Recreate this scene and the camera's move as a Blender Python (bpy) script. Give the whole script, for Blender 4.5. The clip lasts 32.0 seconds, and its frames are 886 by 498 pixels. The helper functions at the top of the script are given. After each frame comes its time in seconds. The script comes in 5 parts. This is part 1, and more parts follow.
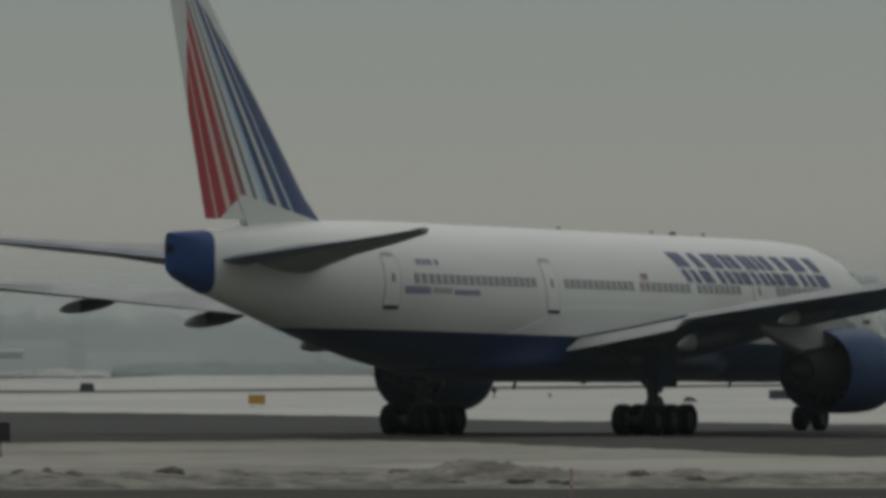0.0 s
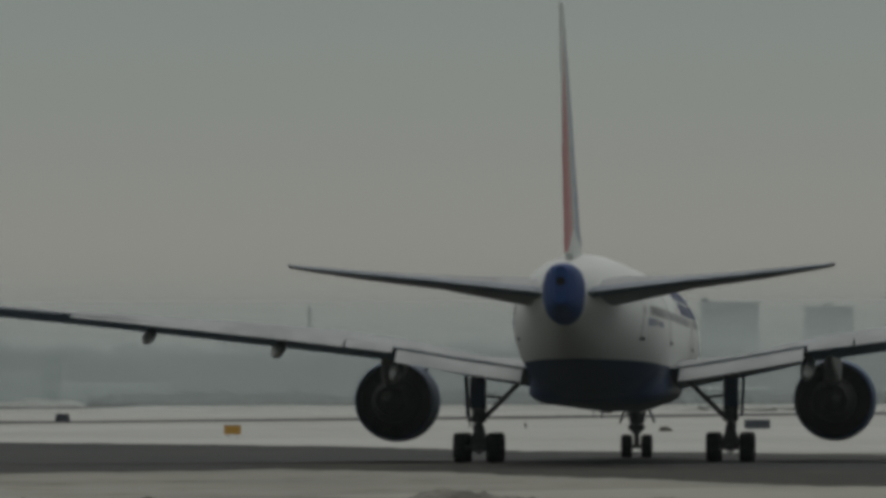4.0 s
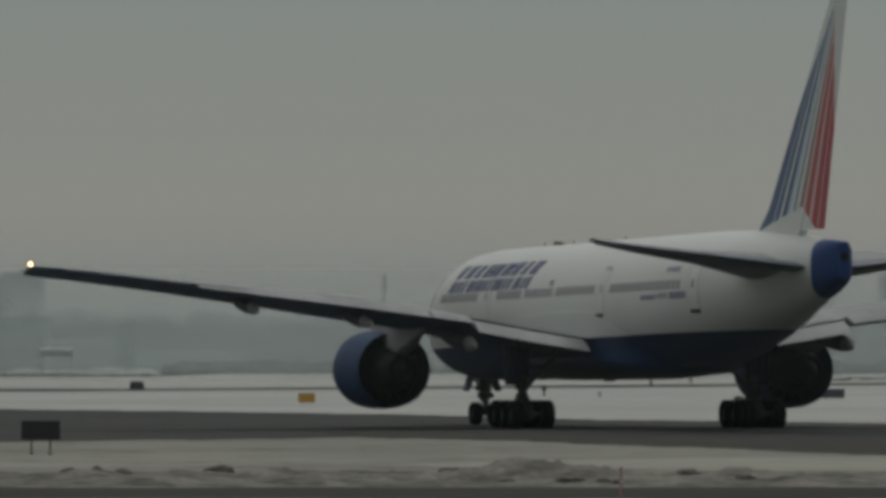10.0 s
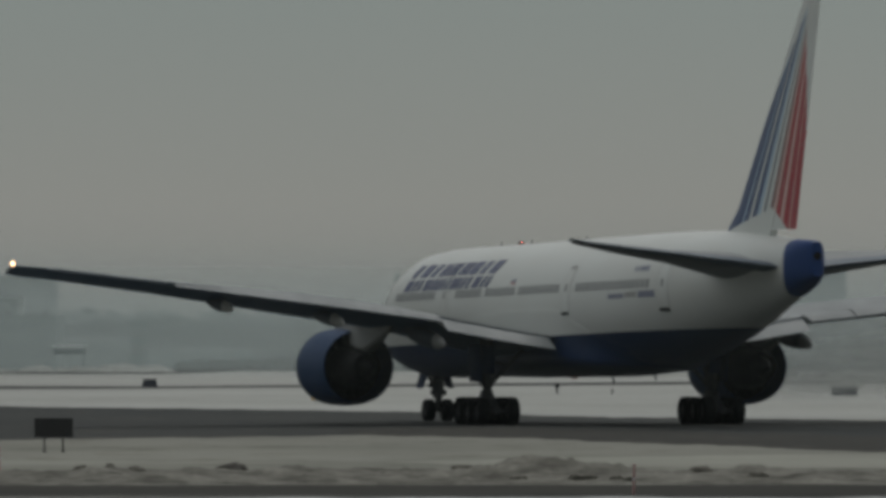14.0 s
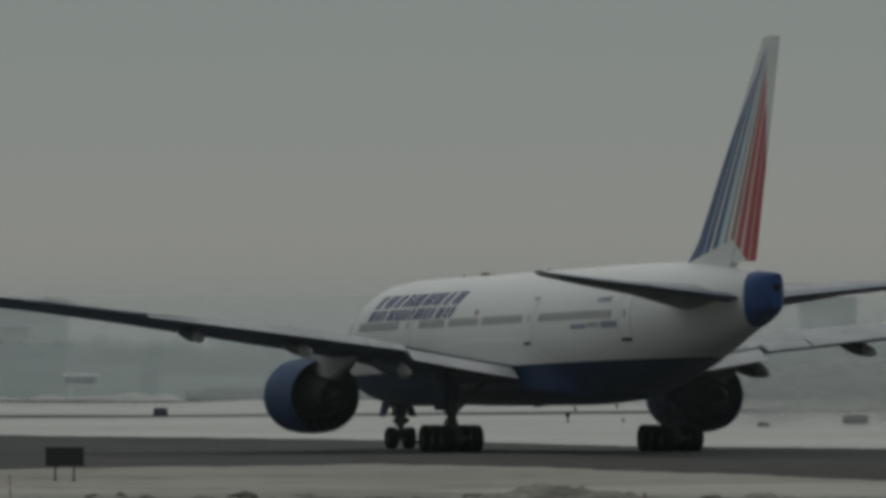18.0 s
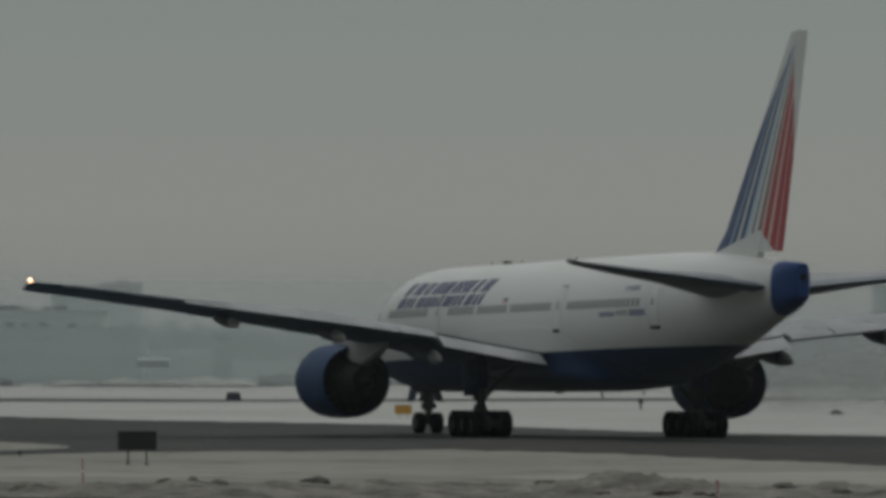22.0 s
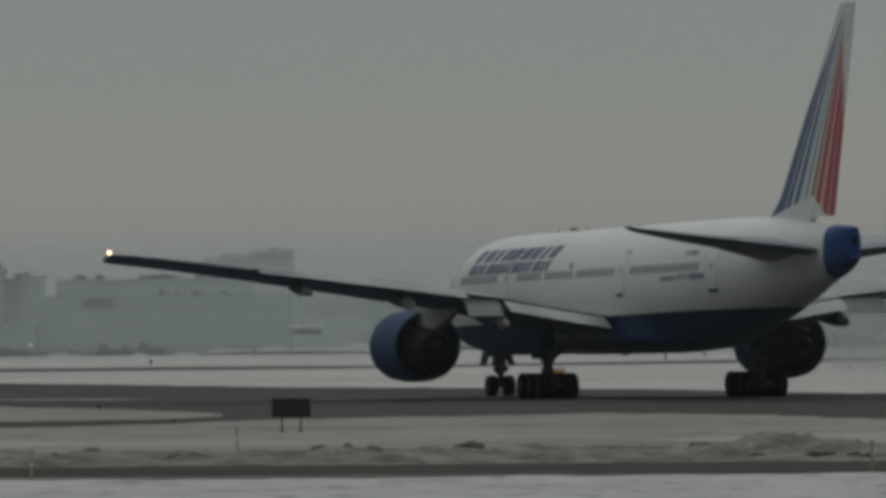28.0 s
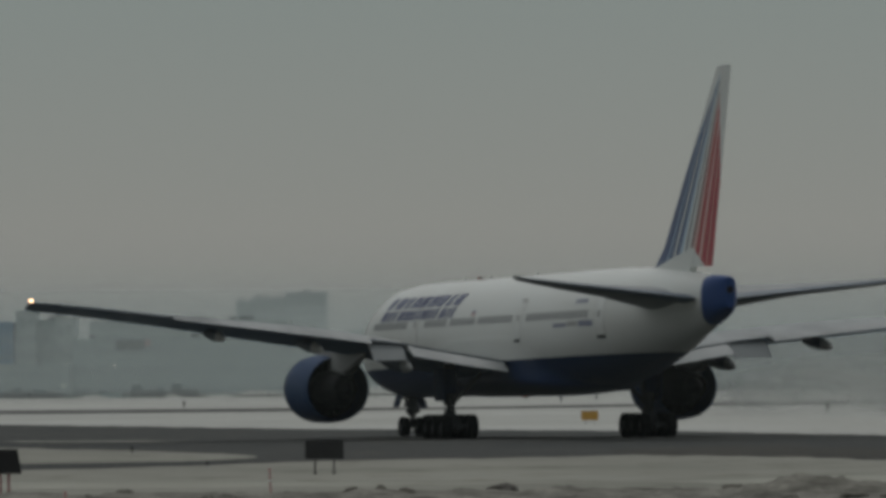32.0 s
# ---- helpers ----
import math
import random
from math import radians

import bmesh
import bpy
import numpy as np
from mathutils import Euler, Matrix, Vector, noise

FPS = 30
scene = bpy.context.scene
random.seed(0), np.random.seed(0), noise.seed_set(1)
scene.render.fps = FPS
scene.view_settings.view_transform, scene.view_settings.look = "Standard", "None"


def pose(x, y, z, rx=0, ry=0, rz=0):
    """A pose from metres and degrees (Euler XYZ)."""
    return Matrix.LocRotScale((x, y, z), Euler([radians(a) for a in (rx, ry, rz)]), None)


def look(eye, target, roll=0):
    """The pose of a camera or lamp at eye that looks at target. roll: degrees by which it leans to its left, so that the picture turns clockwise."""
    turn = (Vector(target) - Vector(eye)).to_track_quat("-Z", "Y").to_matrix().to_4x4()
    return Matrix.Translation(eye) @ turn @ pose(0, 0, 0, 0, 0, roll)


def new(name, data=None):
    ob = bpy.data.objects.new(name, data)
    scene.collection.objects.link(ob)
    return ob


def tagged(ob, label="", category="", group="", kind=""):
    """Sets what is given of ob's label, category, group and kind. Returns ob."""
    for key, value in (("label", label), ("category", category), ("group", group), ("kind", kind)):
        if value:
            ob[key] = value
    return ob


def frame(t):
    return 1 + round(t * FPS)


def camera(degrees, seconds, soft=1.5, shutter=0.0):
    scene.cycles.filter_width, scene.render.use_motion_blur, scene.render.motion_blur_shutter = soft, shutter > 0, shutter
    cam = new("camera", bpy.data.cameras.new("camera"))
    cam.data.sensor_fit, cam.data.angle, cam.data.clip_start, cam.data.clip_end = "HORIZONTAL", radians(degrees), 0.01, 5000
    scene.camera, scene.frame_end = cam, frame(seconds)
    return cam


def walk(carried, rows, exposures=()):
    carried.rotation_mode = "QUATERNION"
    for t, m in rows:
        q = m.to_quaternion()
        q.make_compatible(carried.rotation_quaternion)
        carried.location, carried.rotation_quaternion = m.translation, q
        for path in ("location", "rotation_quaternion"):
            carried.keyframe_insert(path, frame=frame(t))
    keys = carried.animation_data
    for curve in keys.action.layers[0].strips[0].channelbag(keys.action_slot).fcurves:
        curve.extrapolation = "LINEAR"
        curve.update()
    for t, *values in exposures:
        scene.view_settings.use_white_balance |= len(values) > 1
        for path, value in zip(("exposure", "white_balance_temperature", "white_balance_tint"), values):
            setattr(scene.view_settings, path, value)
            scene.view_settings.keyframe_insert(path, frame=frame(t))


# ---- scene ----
# camera in the hand beside the taxiway, panning: seconds, yaw to the right, pitch upwards and lean to the right in degrees
EYE_Z = 2.71
PAN = [(0.0,1.267,0.822,0.07), (0.2,1.307,0.870,0.08), (0.5,1.366,0.830,0.09), (1.0,1.456,0.812,0.10), (1.5,1.458,0.829,0.09), (2.0,1.407,0.902,0.08), (2.5,1.421,0.952,0.12), (3.0,1.499,1.031,0.17), (3.5,1.422,1.008,0.16), (5.5,1.508,1.122,0.16), (6.0,1.339,0.974,0.13), (6.5,1.262,0.972,0.06), (7.0,1.115,0.962,-0.00), (7.5,1.101,0.840,-0.03), (8.0,1.032,0.941,-0.03), (8.5,0.992,0.940,-0.03), (9.0,0.953,0.958,-0.02), (9.5,0.918,0.809,-0.02), (10.0,0.927,0.813,0.01), (10.5,0.838,0.898,0.02), (11.0,0.894,0.751,0.01), (11.5,0.936,0.802,0.05), (12.0,0.928,0.926,0.10), (12.5,0.977,0.893,0.08), (13.0,0.922,0.804,0.10), (13.5,0.855,0.795,0.04), (15.5,0.785,0.829,0.05), (16.0,0.739,0.920,0.05), (16.5,0.724,1.044,0.02), (17.0,0.784,1.062,0.01), (17.5,0.825,1.029,0.04), (18.0,0.767,0.991,0.05), (18.5,0.680,1.042,0.02), (19.0,0.752,1.098,-0.04), (19.5,0.684,1.020,-0.07), (20.0,0.603,1.042,-0.09), (20.5,0.522,0.983,-0.13), (21.0,0.396,0.925,-0.20), (21.5,0.401,0.914,-0.24), (22.0,0.265,0.894,-0.27), (22.5,0.185,0.732,-0.20), (23.0,0.196,0.783,-0.08), (23.5,0.006,0.681,-0.01), (24.0,-0.204,0.610,0.08), (24.5,-0.363,0.584,0.15), (25.0,-0.461,0.548,0.18), (25.5,-0.465,0.627,0.20), (27.5,-0.688,0.623,0.37), (28.0,-0.766,0.653,0.46), (28.5,-0.912,0.718,0.45), (29.0,-1.242,0.562,0.50), (29.5,-1.141,0.591,0.53), (30.0,-1.103,0.680,0.56), (30.5,-1.121,0.738,0.48), (31.0,-1.099,0.794,0.46), (31.5,-1.045,0.983,0.44), (32.0,-0.990,0.940,0.44)]
cam = camera(6.024, 32.0, soft=4.2)
walk(cam, [(t, pose(0, 0, EYE_Z, 90 + pitch, 0, -yaw) @ pose(0, 0, 0, 0, 0, -lean)) for t, yaw, pitch, lean in PAN],
     exposures=[(0.0, 0.08, 6640, 10), (2.0, 0.08, 6640, 10), (3.5, 0.04, 6640, 10), (6.0, 0.0, 6630, 10), (11.0, 0.0, 6620, 10), (14.5, 0.0, 6500, 10), (32.0, 0.0, 6500, 10)])

# airliner on the taxiway: seconds, x, y of the main gear's middle, heading to the right of north in degrees
TAXI = [(0,11.64,348.5,29.47), (1,13.55,351.5,23.61), (2,14.68,354.4,17.33), (3,15.41,357.5,11.08), (6,16.44,367.4,-2.77), (7,16.37,370.6,-6.60), (8,15.90,373.7,-9.86), (9,15.39,376.4,-12.26), (10,14.88,378.5,-14.14), (11,14.38,380.2,-15.11), (12,13.84,381.8,-15.47), (13,13.33,383.5,-15.63), (16,11.80,390.5,-16.12), (17,11.31,392.6,-16.33), (18,10.81,394.6,-16.39), (19,10.31,396.5,-16.45), (20,9.86,398.2,-16.62), (21,9.33,400.0,-16.74), (22,8.82,401.7,-16.95), (23,8.25,403.5,-17.08), (24,7.66,405.3,-17.31), (25,7.03,407.2,-17.28), (28,4.72,415.3,-17.19), (29,3.36,420.4,-17.16), (30,1.87,426.0,-17.03), (31,0.05,432.3,-17.03), (32,-2.11,439.0,-17.17)]

# ---- world and light: a dull overcast winter sky, brightest overhead ----
world = bpy.data.worlds.new("overcast_sky")
scene.world = world
world.use_nodes = True
wn, wl = world.node_tree.nodes, world.node_tree.links
wn.clear()
w_out = wn.new("ShaderNodeOutputWorld")
w_bg = wn.new("ShaderNodeBackground")
w_sky = wn.new("ShaderNodeBackground")
w_add = wn.new("ShaderNodeAddShader")
w_tc = wn.new("ShaderNodeTexCoord")
w_sep = wn.new("ShaderNodeSeparateXYZ")
w_ramp = wn.new("ShaderNodeValToRGB")
w_nish = wn.new("ShaderNodeTexSky")
w_nish.sky_type = "NISHITA"
w_nish.sun_disc = False
w_nish.sun_elevation = radians(52)
w_nish.sun_rotation = radians(10)
w_sky.inputs["Strength"].default_value = 0.004
wl.new(w_tc.outputs["Generated"], w_sep.inputs[0])
wl.new(w_sep.outputs["Z"], w_ramp.inputs[0])
wl.new(w_ramp.outputs[0], w_bg.inputs["Color"])
wl.new(w_nish.outputs[0], w_sky.inputs["Color"])
wl.new(w_bg.outputs[0], w_add.inputs[0])
wl.new(w_sky.outputs[0], w_add.inputs[1])
wl.new(w_add.outputs[0], w_out.inputs["Surface"])
els = w_ramp.color_ramp.elements
els[0].position, els[0].color = 0.0, (0.229, 0.233, 0.222, 1)
els[1].position, els[1].color = 1.0, (0.60, 0.625, 0.635, 1)
for spot, col in ((0.018, (0.221, 0.229, 0.218, 1)), (0.05, (0.186, 0.219, 0.212, 1)), (0.16, (0.255, 0.27, 0.265, 1)), (0.5, (0.45, 0.47, 0.475, 1))):
    e = els.new(spot)
    e.color = col
# the cloud is brighter towards the hidden sun
w_side = wn.new("ShaderNodeMath")
w_side.operation = "MULTIPLY_ADD"
w_side.inputs[1].default_value, w_side.inputs[2].default_value = 0.125, 0.84
wl.new(w_sep.outputs["Y"], w_side.inputs[0])
wl.new(w_side.outputs[0], w_bg.inputs["Strength"])
sun_data = bpy.data.lights.new("sun", "SUN")
sun_data.energy, sun_data.angle, sun_data.color = 0.44, radians(40), (1.0, 0.96, 0.90)
sun = new("sun", sun_data)
sun.matrix_basis = look((0, 0, 60), (-37 * math.sin(radians(10)), -37 * math.cos(radians(10)), 60 - 47))

# ---- materials ----
def mat_new(name):
    m = bpy.data.materials.new(name)
    m.use_nodes = True
    n = m.node_tree.nodes
    return m, n, m.node_tree.links, n["Principled BSDF"]


def mix_rgb(n, l, fac, a, b):
    x = n.new("ShaderNodeMix")
    x.data_type = "RGBA"
    for slot, v in ((0, fac), (6, a), (7, b)):
        if isinstance(v, (int, float)):
            x.inputs[slot].default_value = v
        elif isinstance(v, tuple):
            x.inputs[slot].default_value = (*v, 1)
        else:
            l.new(v, x.inputs[slot])
    return x.outputs[2]


def math_node(n, l, op, a, b=0.0, clamp=False):
    x = n.new("ShaderNodeMath")
    x.operation, x.use_clamp = op, clamp
    for i, v in enumerate((a, b)):
        if isinstance(v, (int, float)):
            x.inputs[i].default_value = v
        else:
            l.new(v, x.inputs[i])
    return x.outputs[0]


def noise_node(n, l, scale, stretch=(1, 1, 1), detail=4.0, rough=0.55, coord="Object"):
    tc, mp, tx = n.new("ShaderNodeTexCoord"), n.new("ShaderNodeMapping"), n.new("ShaderNodeTexNoise")
    mp.inputs["Scale"].default_value = stretch
    l.new(tc.outputs[coord], mp.inputs[0])
    l.new(mp.outputs[0], tx.inputs["Vector"])
    tx.inputs["Scale"].default_value, tx.inputs["Detail"].default_value, tx.inputs["Roughness"].default_value = scale, detail, rough
    return tx.outputs["Fac"]


def ramp(n, l, v, lo, hi):
    x = n.new("ShaderNodeMapRange")
    x.clamp = True
    x.inputs[1].default_value, x.inputs[2].default_value = lo, hi
    l.new(v, x.inputs[0])
    return x.outputs[0]


def bump(n, l, p, h, strength, dist):
    b = n.new("ShaderNodeBump")
    b.inputs["Strength"].default_value, b.inputs["Distance"].default_value = strength, dist
    l.new(h, b.inputs["Height"])
    l.new(b.outputs[0], p.inputs["Normal"])


def paint(name, col, dirt, rough=0.4, metal=0.0, scale=0.6, amount=0.35, spec=0.4):
    """Painted or bare surface with grime at two scales."""
    m, n, l, p = mat_new(name)
    big = ramp(n, l, noise_node(n, l, scale, (1, 0.35, 1)), 0.42, 0.75)
    fine = ramp(n, l, noise_node(n, l, scale * 14), 0.4, 0.8)
    c = mix_rgb(n, l, math_node(n, l, "MULTIPLY", big, amount), col, dirt)
    c = mix_rgb(n, l, math_node(n, l, "MULTIPLY", fine, amount * 0.5), c, dirt)
    l.new(c, p.inputs["Base Color"])
    r = math_node(n, l, "ADD", math_node(n, l, "MULTIPLY", big, 0.2), rough)
    l.new(r, p.inputs["Roughness"])
    p.inputs["Metallic"].default_value = metal
    p.inputs["Specular IOR Level"].default_value = spec
    return m


WHITE, BLUE = (0.67, 0.688, 0.658), (0.010, 0.048, 0.185)
M_WHITE = paint("white_paint", WHITE, (0.52, 0.50, 0.45), 0.42, amount=0.3)
M_BLUE = paint("blue_paint", BLUE, (0.010, 0.034, 0.11), 0.45, amount=0.4, spec=0.2)
M_COWL = paint("cowl_blue_paint", (0.008, 0.040, 0.115), (0.008, 0.026, 0.070), 0.5, amount=0.4, spec=0.18)
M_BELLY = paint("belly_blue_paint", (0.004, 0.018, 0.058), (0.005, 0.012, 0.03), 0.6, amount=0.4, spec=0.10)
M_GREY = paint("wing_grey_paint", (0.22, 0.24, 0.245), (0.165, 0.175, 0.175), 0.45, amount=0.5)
M_FLAP = paint("pale_flap_paint", (0.235, 0.252, 0.255), (0.175, 0.187, 0.187), 0.5, amount=0.5)
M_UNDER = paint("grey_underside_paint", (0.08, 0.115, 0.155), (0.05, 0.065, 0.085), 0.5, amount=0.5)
M_FAIR = paint("fairing_paint", (0.30, 0.305, 0.295), (0.19, 0.19, 0.18), 0.45, amount=0.5)
M_FAIRTIP = paint("pale_fairing_paint", (0.44, 0.44, 0.41), (0.28, 0.28, 0.255), 0.45, amount=0.4)
# fairing grey-blue with the shadow under the wing put into the colour
M_FAIRBODY = paint("shaded_fairing_body", (0.035, 0.05, 0.075), (0.03, 0.035, 0.045), 0.45, amount=0.5, spec=0.25)
M_METAL = paint("bare_metal", (0.33, 0.33, 0.34), (0.12, 0.11, 0.1), 0.35, 0.9)
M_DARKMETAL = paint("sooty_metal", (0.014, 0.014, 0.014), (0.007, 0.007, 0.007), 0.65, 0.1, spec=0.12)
M_WINDOW = paint("cabin_pane", (0.25, 0.255, 0.25), (0.20, 0.20, 0.195), 0.35)
M_STRUT = paint("grey_gear_paint", (0.055, 0.058, 0.062), (0.03, 0.03, 0.03), 0.5, amount=0.6, scale=2.0, spec=0.25)
M_TYRE = paint("black_rubber", (0.010, 0.011, 0.012), (0.020, 0.020, 0.020), 0.9, scale=3.0, spec=0.15)
M_GLASS = paint("dark_cabin_glass", (0.05, 0.055, 0.065), (0.03, 0.03, 0.03), 0.15)
M_SEAM = paint("grey_seam", (0.36, 0.36, 0.345), (0.24, 0.24, 0.23), 0.5)
M_MARK = paint("faded_blue_marking", (0.20, 0.215, 0.29), (0.30, 0.30, 0.33), 0.45, amount=0.5)
M_TITLE = paint("title_blue", (0.05, 0.062, 0.15), (0.13, 0.14, 0.20), 0.4, amount=0.5)
M_YELLOW = paint("yellow_sign_face", (0.48, 0.27, 0.045), (0.30, 0.16, 0.04), 0.5, scale=3)
M_BLACK = paint("black_sign_back", (0.016, 0.017, 0.018), (0.04, 0.038, 0.035), 0.6, scale=3)
M_MARKER = paint("dull_marker_paint", (0.055, 0.062, 0.078), (0.10, 0.105, 0.11), 0.6, scale=1.5)
M_STAKE = paint("red_stake_paint", (0.42, 0.235, 0.225), (0.40, 0.31, 0.29), 0.6, scale=4)
M_DIRT = paint("frozen_earth", (0.085, 0.08, 0.07), (0.20, 0.19, 0.18), 0.95, scale=3, spec=0.1)
M_CLOD = paint("muddy_snow", (0.125, 0.117, 0.098), (0.22, 0.21, 0.185), 0.95, scale=4, amount=0.6, spec=0.1)
M_CONC = paint("pale_concrete", (0.43, 0.47, 0.455), (0.34, 0.375, 0.365), 0.8, scale=0.08, amount=0.6, spec=0.15)
M_DARKUNIT = paint("dark_roof_unit", (0.05, 0.06, 0.065), (0.1, 0.1, 0.1), 0.7)
M_BAND = paint("window_band_glass", (0.25, 0.30, 0.30), (0.21, 0.25, 0.25), 0.3, scale=0.1)
M_FARPANE = paint("far_window_glass", (0.32, 0.36, 0.355), (0.27, 0.31, 0.305), 0.4, scale=0.1)
M_TOWERGLASS = paint("dark_blue_facade_glass", (0.0, 0.09, 0.22), (0.01, 0.09, 0.19), 0.3, scale=0.1)
M_SHED = paint("shed_cladding", (0.25, 0.31, 0.305), (0.21, 0.26, 0.255), 0.6, scale=0.06, amount=0.6, spec=0.2)
M_CLAD = paint("grey_cladding", (0.31, 0.365, 0.36), (0.25, 0.295, 0.29), 0.6, scale=0.06, amount=0.6, spec=0.2)
M_PANE = paint("facade_glass", (0.12, 0.15, 0.155), (0.08, 0.10, 0.10), 0.3, scale=0.1)
M_ROOFSNOW = paint("roof_snow", (0.70, 0.71, 0.72), (0.55, 0.55, 0.55), 0.9, scale=0.1, spec=0.1)
M_VAN = paint("dull_vehicle_paint", (0.16, 0.17, 0.17), (0.1, 0.1, 0.1), 0.4)


def glow(name, col, strength):
    m, n, l, p = mat_new(name)
    p.inputs["Base Color"].default_value = (*col, 1)
    p.inputs["Emission Color"].default_value = (*col, 1)
    p.inputs["Emission Strength"].default_value = strength
    return m


M_LAMP = glow("lit_white_lamp", (1.0, 0.62, 0.34), 5.0)
M_APRON = glow("apron_lamp", (1.0, 0.92, 0.72), 2.6)
M_REDLENS = paint("red_lens", (0.13, 0.03, 0.03), (0.1, 0.02, 0.02), 0.2)
M_REDGLOW = glow("red_flash", (1.0, 0.16, 0.12), 14.0)


# darker, bluer copy of the wing grey: underside shade put into the colour
M_WINGSHADE = paint("wing_underside_shade", (0.088, 0.165, 0.28), (0.065, 0.115, 0.19), 0.5, amount=0.5, spec=0.2)


def fuselage_paint():
    """White above, dark blue below one level line."""
    m, n, l, p = mat_new("fuselage_paint")
    tc, sep = n.new("ShaderNodeTexCoord"), n.new("ShaderNodeSeparateXYZ")
    l.new(tc.outputs["Object"], sep.inputs[0])
    level = math_node(n, l, "ADD", sep.outputs["Z"], math_node(n, l, "MULTIPLY", sep.outputs["Y"], 0.015))
    low = math_node(n, l, "LESS_THAN", level, 4.04)
    streak = ramp(n, l, noise_node(n, l, 0.7, (1.6, 0.22, 0.7)), 0.42, 0.8)
    fine = ramp(n, l, noise_node(n, l, 6.0), 0.45, 0.85)
    rows_y = math_node(n, l, "FRACT", math_node(n, l, "MULTIPLY", sep.outputs["Y"], 0.19))
    seam = math_node(n, l, "LESS_THAN", rows_y, 0.006)
    c = mix_rgb(n, l, math_node(n, l, "MULTIPLY", streak, 0.32), WHITE, (0.50, 0.48, 0.43))
    c = mix_rgb(n, l, math_node(n, l, "MULTIPLY", fine, 0.12), c, (0.45, 0.43, 0.39))
    c = mix_rgb(n, l, math_node(n, l, "MULTIPLY", seam, 0.35), c, (0.35, 0.34, 0.32))
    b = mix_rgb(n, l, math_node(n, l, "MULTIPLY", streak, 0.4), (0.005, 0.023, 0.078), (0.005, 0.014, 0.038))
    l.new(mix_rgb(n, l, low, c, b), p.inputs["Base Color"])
    p.inputs["Roughness"].default_value = 0.42
    p.inputs["Specular IOR Level"].default_value = 0.12
    return m


SLOPE = 0.009
M_FUSE = fuselage_paint()


def fin_paint():
    """Blue, white and red stripes that fan out from the tip over a white foot."""
    m, n, l, p = mat_new("striped_fin_paint")
    tc, sep = n.new("ShaderNodeTexCoord"), n.new("ShaderNodeSeparateXYZ")
    l.new(tc.outputs["Object"], sep.inputs[0])
    y, z = sep.outputs["Y"], sep.outputs["Z"]
    zz = math_node(n, l, "MULTIPLY", math_node(n, l, "SUBTRACT", z, 8.5), 1 / 9.75)
    le = math_node(n, l, "ADD", math_node(n, l, "MULTIPLY", zz, -9.75), -18.9)
    ch = math_node(n, l, "ADD", math_node(n, l, "MULTIPLY", zz, -6.6), 8.75)
    u = math_node(n, l, "DIVIDE", math_node(n, l, "SUBTRACT", le, y), ch)
    r = n.new("ShaderNodeValToRGB")
    r.color_ramp.interpolation = "CONSTANT"
    l.new(u, r.inputs[0])
    W, B, R2, PB, PR, DR, DB = (*WHITE, 1), (0.014, 0.045, 0.15, 1), (0.40, 0.022, 0.038, 1), (0.42, 0.55, 0.66, 1), (0.66, 0.47, 0.42, 1), (0.20, 0.09, 0.085, 1), (0.07, 0.10, 0.13, 1)
    stops = [(0.0, B), (0.215, PB), (0.24, B), (0.315, W), (0.355, B), (0.425, PB), (0.475, W), (0.515, DB), (0.545, W), (0.605, DR), (0.65, PR), (0.70, R2),
             (0.77, PR), (0.815, R2), (0.90, PR), (0.915, R2)]
    e = r.color_ramp.elements
    e[0].position, e[0].color = stops[0]
    e[1].position, e[1].color = stops[-1]
    for q, col in stops[1:-1]:
        k = e.new(q)
        k.color = col
    top_le = math_node(n, l, "LESS_THAN", u, math_node(n, l, "MULTIPLY", math_node(n, l, "MULTIPLY", zz, math_node(n, l, "MULTIPLY", zz, zz)), 0.50))
    over = math_node(n, l, "MAXIMUM", math_node(n, l, "SUBTRACT", zz, 0.35), 0.0)
    top_te = math_node(n, l, "GREATER_THAN", u, math_node(n, l, "SUBTRACT", 1.01, math_node(n, l, "MULTIPLY", math_node(n, l, "MULTIPLY", over, over), 1.4)))
    dy = math_node(n, l, "ADD", y, 25.1)
    fore = math_node(n, l, "MULTIPLY", math_node(n, l, "MAXIMUM", dy, 0.0), 0.16)
    aft = math_node(n, l, "MULTIPLY", math_node(n, l, "MAXIMUM", math_node(n, l, "MULTIPLY", dy, -1.0), 0.0), 0.60)
    arch = math_node(n, l, "SUBTRACT", math_node(n, l, "SUBTRACT", 9.52, fore), aft)
    foot = math_node(n, l, "LESS_THAN", z, arch)
    white = math_node(n, l, "MAXIMUM", math_node(n, l, "MAXIMUM", top_le, top_te), foot)
    c = mix_rgb(n, l, white, r.outputs[0], WHITE)
    dirt = ramp(n, l, noise_node(n, l, 1.2, (1, 1, 0.4)), 0.45, 0.8)
    c = mix_rgb(n, l, math_node(n, l, "MULTIPLY", dirt, 0.2), c, (0.3, 0.29, 0.27))
    l.new(c, p.inputs["Base Color"])
    p.inputs["Roughness"].default_value = 0.42
    return m


M_FIN = fin_paint()


